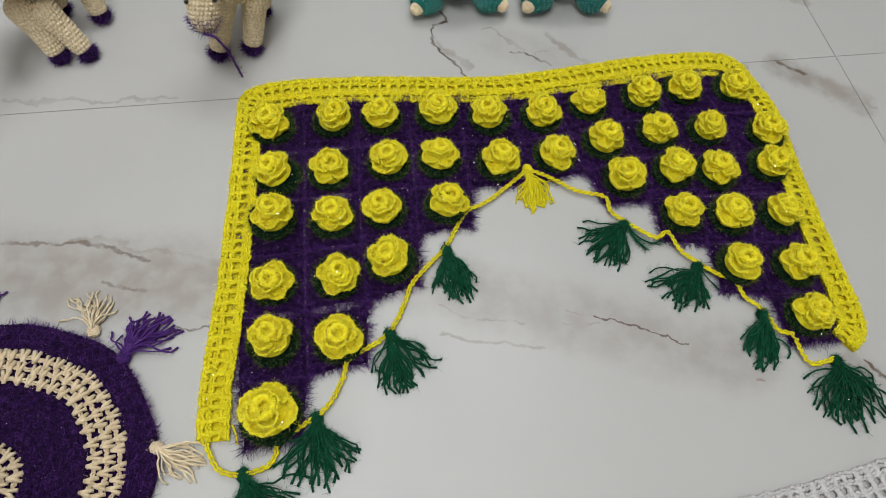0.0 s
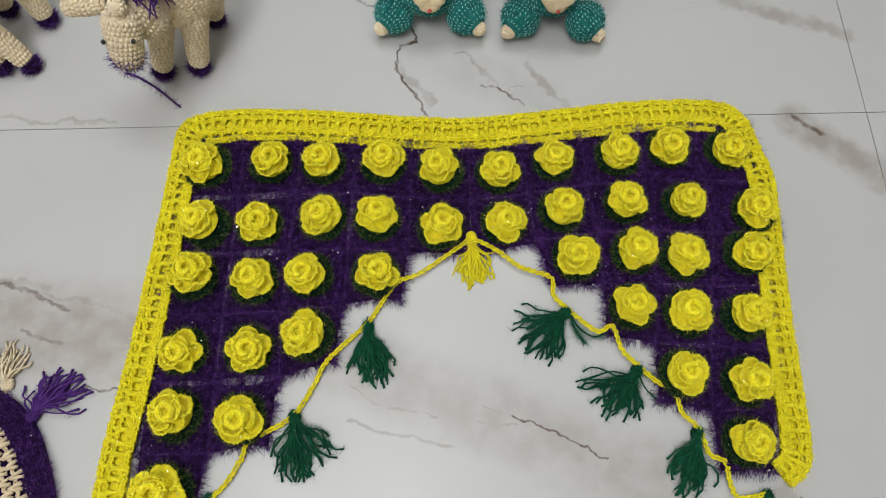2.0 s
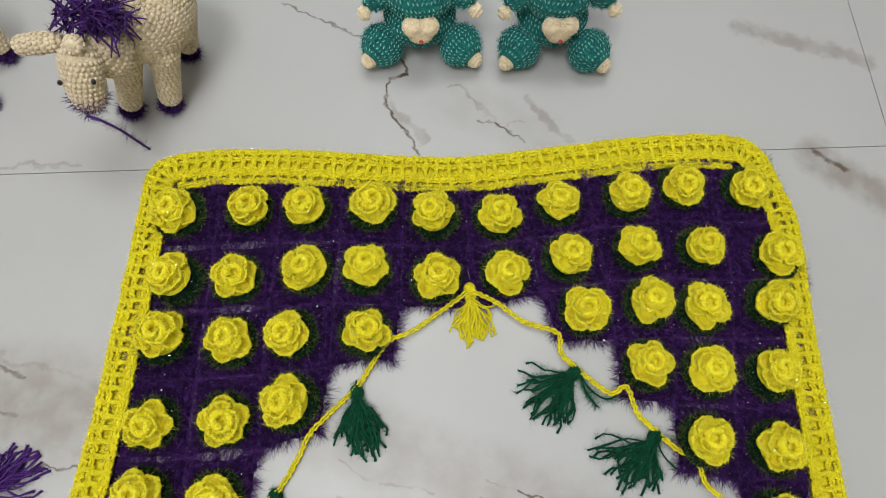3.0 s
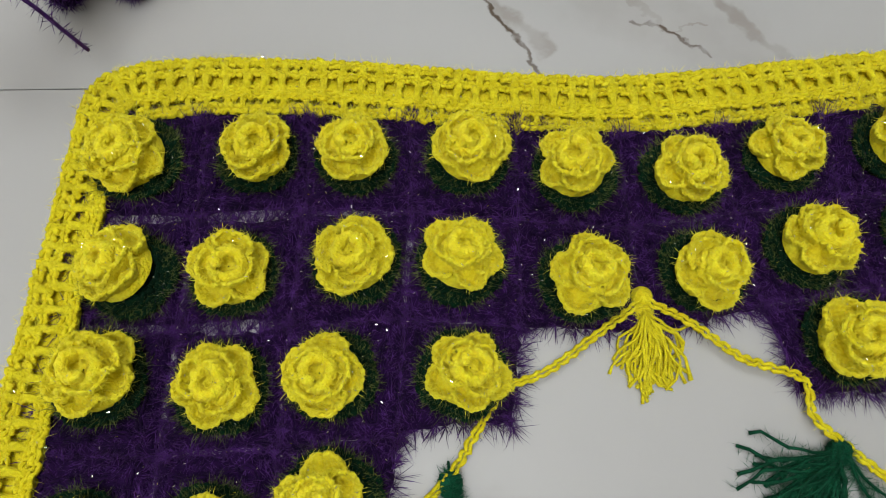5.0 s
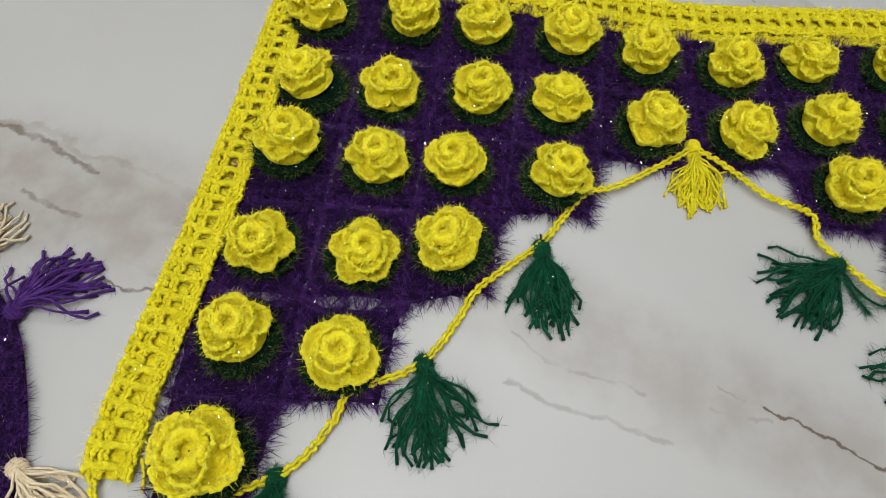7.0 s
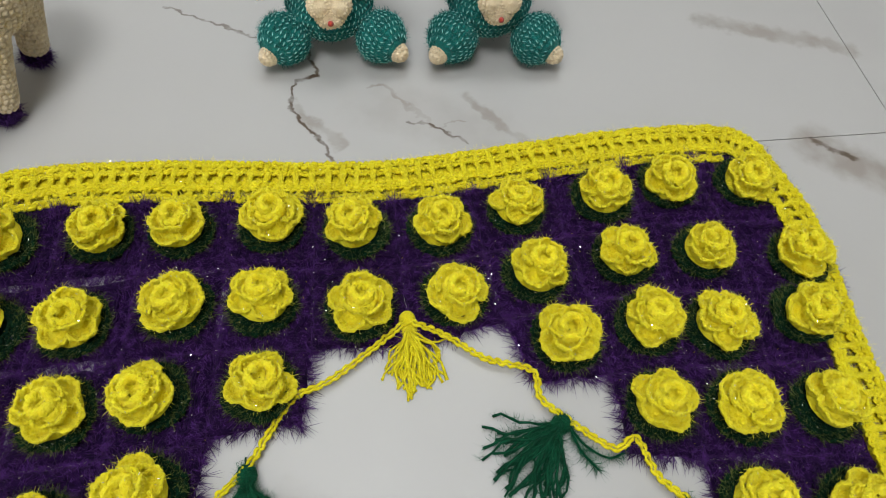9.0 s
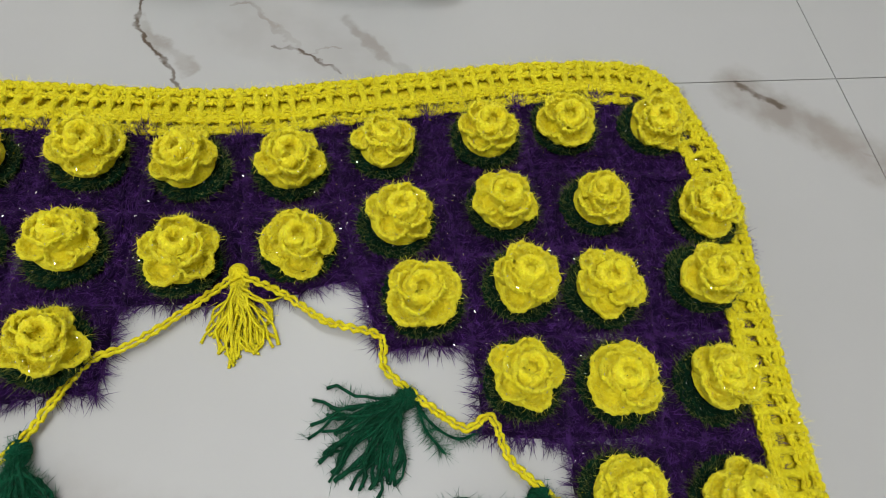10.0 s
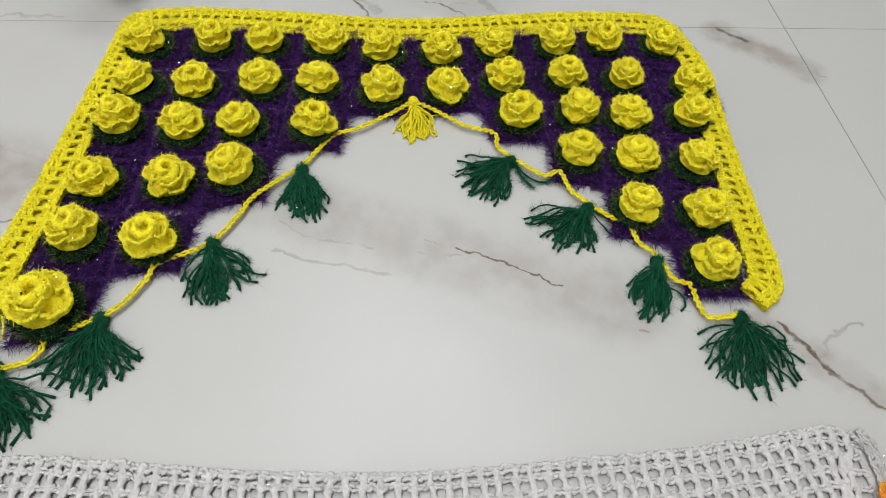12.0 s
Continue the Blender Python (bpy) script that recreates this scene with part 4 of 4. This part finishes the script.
# ---- crochet toys ----
def knitted(b, path, radii, slot, rng, stitch=0.0054, fleck=None):
    """A stuffed crochet tube with rounded ends: a soft core, and rounds of raised stitches over it."""
    path = resample(np.asarray(path, float), stitch / 2)
    s = np.linspace(0, 1, len(path))
    r = np.interp(s, np.linspace(0, 1, len(radii)), radii)
    length = np.linalg.norm(np.diff(path, axis=0), axis=1).sum()
    d = np.minimum(s, 1 - s) * length
    r = r * np.sqrt(np.clip(1 - (1 - np.clip(d / np.maximum(r, 1e-4), 0, 1)) ** 2, 0.004, 1))
    p, t, side, up = frames_along(path)
    big = max(radii) > 0.006
    n = 24
    a = np.arange(n) * 2 * math.pi / n
    rr = np.maximum(r - (0.0012 if big else 0), 0.0003)[:, None]
    v = p[:, None, :] + side[:, None, :] * (np.cos(a) * rr)[:, :, None] + up[:, None, :] * (np.sin(a) * rr)[:, :, None]
    faces = [(i * n + j, i * n + (j + 1) % n, (i + 1) * n + (j + 1) % n, (i + 1) * n + j) for i in range(len(p) - 1) for j in range(n)]
    faces += [tuple(range(n))[::-1], tuple((len(p) - 1) * n + j for j in range(n))]
    v[:, :, 2] = np.maximum(v[:, :, 2], 0.0004)
    b.add(v, faces, slot)
    if not big:
        return v
    mids, outs, alongs = [], [], []
    slope = np.gradient(r) / (np.gradient(s) * length)
    for k in range(1, len(p) - 1, 2):
        count = max(4, int(round(2 * math.pi * r[k] / stitch)))
        ang = (np.arange(count) + rng.uniform(-0.10, 0.10, count) + 0.5 * ((k // 2) % 2)) * 2 * math.pi / count
        out = side[k] * np.cos(ang)[:, None] + up[k] * np.sin(ang)[:, None]
        tip = out - t[k] * np.clip(slope[k], -3, 3)
        tip /= np.linalg.norm(tip, axis=1, keepdims=True)
        mids.append(p[k] + out * (r[k] - 0.0010))
        outs.append(tip)
        alongs.append(np.cross(tip, np.cross(np.tile(t[k], (count, 1)), tip)))
    mids, outs, alongs = np.concatenate(mids), np.concatenate(outs), np.concatenate(alongs)
    alongs /= np.linalg.norm(alongs, axis=1, keepdims=True) + 1e-9
    pills(b, mids, outs, alongs, (stitch * 0.46, stitch * 0.54, stitch * 0.27), rng, slot)
    if fleck is not None:
        keep = rng.random(len(mids)) < 0.85
        turn = rng.choice([-0.5, 0.5], len(mids))[:, None]
        lean = alongs + np.cross(outs, alongs) * turn
        lean /= np.linalg.norm(lean, axis=1, keepdims=True)
        pills(b, (mids + outs * stitch * 0.30)[keep], outs[keep], lean[keep], (stitch * 0.13, stitch * 0.42, stitch * 0.09), rng, fleck)
    return v


def pills(b, mids, outs, alongs, size, rng, slot):
    """Rounded stitches: small flattened balls that lie on a surface."""
    lon, lat = 6, 3
    ball = [(0, 0, 1)] + [(math.sin(math.pi * i / (lat + 1)) * math.cos(2 * math.pi * j / lon), math.sin(math.pi * i / (lat + 1)) * math.sin(2 * math.pi * j / lon), math.cos(math.pi * i / (lat + 1))) for i in range(1, lat + 1) for j in range(lon)] + [(0, 0, -1)]
    ball = np.array(ball)
    faces = [(0, 1 + j, 1 + (j + 1) % lon) for j in range(lon)]
    faces += [(1 + i * lon + j, 1 + (i + 1) * lon + j, 1 + (i + 1) * lon + (j + 1) % lon, 1 + i * lon + (j + 1) % lon) for i in range(lat - 1) for j in range(lon)]
    end = 1 + lat * lon
    faces += [(end, 1 + (lat - 1) * lon + (j + 1) % lon, 1 + (lat - 1) * lon + j) for j in range(lon)]
    across = np.cross(alongs, outs)
    grow = rng.uniform(0.90, 1.12, (len(mids), 1, 1))
    v = mids[:, None, :] + grow * (ball[None, :, :1] * size[0] * across[:, None, :] + ball[None, :, 1:2] * size[1] * alongs[:, None, :] + ball[None, :, 2:] * size[2] * outs[:, None, :])
    v[:, :, 2] = np.maximum(v[:, :, 2], 0.0003)
    m = len(ball)
    b.add(v, [tuple(k * m + c for c in f) for k in range(len(mids)) for f in faces], slot)


def fuzz_on(b, v, count, length, rng, slot, width=0.00014):
    flat = v.reshape(-1, 3)
    mid = v.mean(axis=1, keepdims=True)
    out = (v - mid).reshape(-1, 3)
    pick = rng.integers(0, len(flat), count)
    hairs(b, flat[pick], out[pick] / (np.linalg.norm(out[pick], axis=1, keepdims=True) + 1e-6) + rng.normal(0, 0.5, (count, 3)), rng.uniform(0.4, 1.0, count) * length, width, rng, slot)


def toy_horse(legs, body, head, ears, mane, label, seed, thread=None):
    """A stuffed crochet horse as one mesh: cream body, purple hooves, muzzle trim and mane."""
    rng = np.random.default_rng(seed)
    b = Builder()
    for foot, top in legs:
        foot, top = np.array(foot), np.array(top)
        way = (top - foot) / np.linalg.norm(top - foot)
        v = knitted(b, [foot + way * 0.010, (foot + top) / 2 + [0, 0.002, 0], top], [0.0118, 0.0140, 0.0185], 0, rng, 0.0049)
        fuzz_on(b, v, 420, 0.0045, rng, 0)
        v = knitted(b, [foot + [0, 0, 0.0005], foot + way * 0.010, foot + way * 0.019], [0.0118, 0.0132, 0.0120], 1, rng)
        fuzz_on(b, v, 700, 0.0110, rng, 4, 0.00022)
    v = knitted(b, body, [0.040, 0.046, 0.040], 0, rng, 0.0049)
    fuzz_on(b, v, 1500, 0.0045, rng, 0)
    if head is not None:
        neck = np.array(body[0]) * 0.5 + np.array(head[0]) * 0.5 + [0, -0.004, 0]
        v = knitted(b, [body[0], neck, head[0]], [0.030, 0.022, 0.015], 0, rng, 0.0049)
        fuzz_on(b, v, 500, 0.0045, rng, 0)
        v = knitted(b, head, [0.0175, 0.0195, 0.0190, 0.0165, 0.0135], 0, rng, 0.0048)
        fuzz_on(b, v, 500, 0.0045, rng, 0)
        tip, before = np.array(head[-1]), np.array(head[-2])
        way = (tip - before) / np.linalg.norm(tip - before)
        fuzz_on(b, v[-8:-1], 420, 0.0120, rng, 4, 0.00028)
        knitted(b, [tip - way * 0.0042, tip - way * 0.0020, tip + way * 0.0002], [0.0100, 0.0080, 0.0050], 1, rng, 0.0040)
        for side in (-1, 1):
            eye = np.array(head[0]) * 0.45 + tip * 0.55 + np.array([side * 0.0148, -0.0120, 0.0136])
            knitted(b, [eye, eye + [0, -0.0016, 0.0020], eye + [0, -0.0032, 0.0040]], [0.0024, 0.0026, 0.0024], 3, rng)
        for root, end in ears:
            v = knitted(b, [root, (np.array(root) + np.array(end)) / 2, end], [0.0085, 0.0105, 0.0085], 0, rng, 0.0048)
            fuzz_on(b, v, 50, 0.003, rng, 0)
        n = 230
        back = np.array([0.022, 0.008, -0.014]) * (rng.random((n, 1)) ** 1.5)
        roots = np.array(mane) + back + np.clip(rng.normal(0, 0.009, (n, 3)), -0.016, 0.016) * [1.3, 0.8, 0.5] - [0, 0, 0.004]
        for k in range(n):
            way = rng.standard_normal(3) + [0.3, -0.3, 0.3]
            way /= np.linalg.norm(way)
            length = rng.uniform(0.012, 0.028)
            s = np.linspace(0, 1, 5)[:, None]
            p = roots[k] + way * length * s + np.array([0, 0, -0.004]) * s**2
            tube(b, p, 0.0012 * np.linspace(1, 0.6, 5), 4, 4)
            m = 16
            hairs(b, p[rng.integers(1, 5, m)], sphere_points(m, rng), rng.uniform(0.004, 0.009, m), 0.00015, rng, 2)
    if thread is not None:
        p = smooth_path(thread, 0.003)
        tube(b, p, 0.0013, 5, 4)
        m = 260
        q = p[(rng.random(m) ** 1.6 * (len(p) - 1)).astype(int)]
        hairs(b, q, sphere_points(m, rng) * [1, 1, 0.6], rng.uniform(0.003, 0.011, m), 0.00022, rng, 2)
    ob = new("toy_horse", b.mesh("toy_horse", [M_TOYWOOL, M_PURPLE, M_PHAIR, M_BLACK, M_PTASSEL]))
    return tagged(ob, label, "stuffed toy", "crochet horses")


toy_horse(
    [((-0.352, 0.238, 0), (-0.322, 0.258, 0.100)), ((-0.309, 0.243, 0), (-0.288, 0.262, 0.096)), ((-0.296, 0.312, 0), (-0.276, 0.318, 0.095)), ((-0.352, 0.325, 0), (-0.318, 0.325, 0.095))],
    [(-0.318, 0.242, 0.100), (-0.304, 0.285, 0.102), (-0.290, 0.345, 0.102)],
    [(-0.336, 0.226, 0.148), (-0.338, 0.215, 0.140), (-0.341, 0.204, 0.125), (-0.343, 0.194, 0.108), (-0.345, 0.186, 0.092)],
    [((-0.348, 0.224, 0.148), (-0.394, 0.219, 0.148)), ((-0.334, 0.216, 0.152), (-0.334, 0.206, 0.164))],
    (-0.334, 0.242, 0.164), "cream crochet toy horse with purple hooves and loose thread", 61,
    [(-0.345, 0.176, 0.100), (-0.333, 0.172, 0.098), (-0.324, 0.174, 0.074), (-0.320, 0.177, 0.048), (-0.317, 0.180, 0.026)],
)
toy_horse(
    [((-0.495, 0.316, 0), (-0.508, 0.326, 0.090)), ((-0.502, 0.250, 0), (-0.545, 0.272, 0.075)), ((-0.536, 0.248, 0), (-0.565, 0.268, 0.085)), ((-0.546, 0.332, 0), (-0.552, 0.335, 0.090))],
    [(-0.575, 0.262, 0.110), (-0.548, 0.298, 0.114), (-0.518, 0.335, 0.112)],
    [(-0.580, 0.232, 0.150), (-0.584, 0.219, 0.143), (-0.586, 0.206, 0.132), (-0.587, 0.193, 0.120), (-0.587, 0.182, 0.108)],
    [((-0.598, 0.228, 0.152), (-0.628, 0.224, 0.150)), ((-0.576, 0.224, 0.158), (-0.576, 0.212, 0.170))],
    (-0.566, 0.242, 0.168), "cream crochet toy horse with purple hooves and shaggy mane", 62,
)


def toy_bear(x, y, feet, label, seed):
    """A seated crochet bear as one mesh: teal body, cream soles and muzzle with a red nose."""
    rng = np.random.default_rng(seed)
    b = Builder()
    parts = [([(x, y + 0.022, 0.008), (x, y + 0.022, 0.040), (x, y + 0.024, 0.078)], [0.036, 0.040, 0.030]),
             ([(x, y + 0.018, 0.045), (x, y + 0.022, 0.085), (x, y + 0.030, 0.120)], [0.030, 0.038, 0.030])]
    for s in (-1, 1):
        parts.append(([(x + s * 0.026, y + 0.024, 0.086), (x + s * 0.044, y + 0.012, 0.084), (x + s * 0.056, y + 0.002, 0.080)], [0.013, 0.015, 0.013]))
        parts.append(([(x + s * 0.026, y + 0.018, 0.122), (x + s * 0.032, y + 0.018, 0.136), (x + s * 0.036, y + 0.018, 0.146)], [0.010, 0.012, 0.009]))
    for path, radii in parts:
        v = knitted(b, path, radii, 0, rng, 0.0046, fleck=4)
        fuzz_on(b, v, 1300, 0.0080, rng, 0, 0.00020)
    for fx, fy, s in feet:
        toe = np.array([fx + s * 0.012, fy - 0.012, 0.025])
        heel = np.array([fx - s * 0.014, fy + 0.020, 0.027])
        v = knitted(b, [heel, (heel + toe) / 2, toe + (toe - heel) * 0.12], [0.0205, 0.0238, 0.0220], 0, rng, 0.0044, fleck=4)
        fuzz_on(b, v, 1500, 0.0080, rng, 0, 0.00020)
        way = (toe - heel) / np.linalg.norm(toe - heel)
        sole = toe - way * 0.0040 + np.array([s * 0.004, -0.002, -0.005])
        v = knitted(b, [sole - way * 0.0120, sole, sole + way * 0.0125], [0.0080, 0.0096, 0.0086], 1, rng, 0.0036)
        fuzz_on(b, v, 260, 0.0035, rng, 1)
    for s in (-1, 1):
        paw = np.array([x + s * 0.058, y - 0.002, 0.074])
        knitted(b, [paw + [-s * 0.006, 0.003, 0.002], paw, paw + [s * 0.006, -0.004, -0.003]], [0.0070, 0.0090, 0.0070], 1, rng, 0.0036)
    # heart-shaped muzzle
    for dx, dz, r in ((-0.0078, 0.069, 0.0128), (0.0078, 0.069, 0.0128), (0.0, 0.062, 0.0178)):
        v = knitted(b, [(x + dx, y - 0.008, dz - 0.004), (x + dx, y - 0.018, dz), (x + dx, y - 0.026, dz + 0.003)], [r, r, r * 0.9], 1, rng, 0.0034)
        fuzz_on(b, v, 300, 0.0035, rng, 1)
    knitted(b, [(x, y - 0.027, 0.0590), (x, y - 0.030, 0.0600), (x, y - 0.0325, 0.0615)], [0.0022, 0.0026, 0.0022], 2, rng)
    ob = new("toy_bear", b.mesh("toy_bear", [M_TEAL, M_TOYWOOL, M_RED, M_BLACK, M_TEAL2]))
    return tagged(ob, label, "stuffed toy", "crochet bears")


toy_bear(-0.032, 0.308, [(-0.074, 0.300, -1), (0.011, 0.297, 1)], "teal crochet toy bear with cream muzzle and soles, seated", 71)
toy_bear(0.115, 0.304, [(0.078, 0.292, -1), (0.154, 0.285, 1)], "teal crochet toy bear with cream muzzle and soles, seated", 72)

# ---- floor tiles, 1.2 by 0.6 m ----
b = Builder()
box(b, (-0.5996, -0.2996, -0.0012), (0.5996, 0.2996, 0.0), 0.0003)
TILE = b.mesh("tile", [M_TILE])
TILE.polygons.foreach_set("use_smooth", [False] * len(TILE.polygons))
for i in range(4):
    for j in range(8):
        part("tile", TILE, floor, pose(-1.315 + 1.2 * i, -1.930 + 0.6 * j, 0))
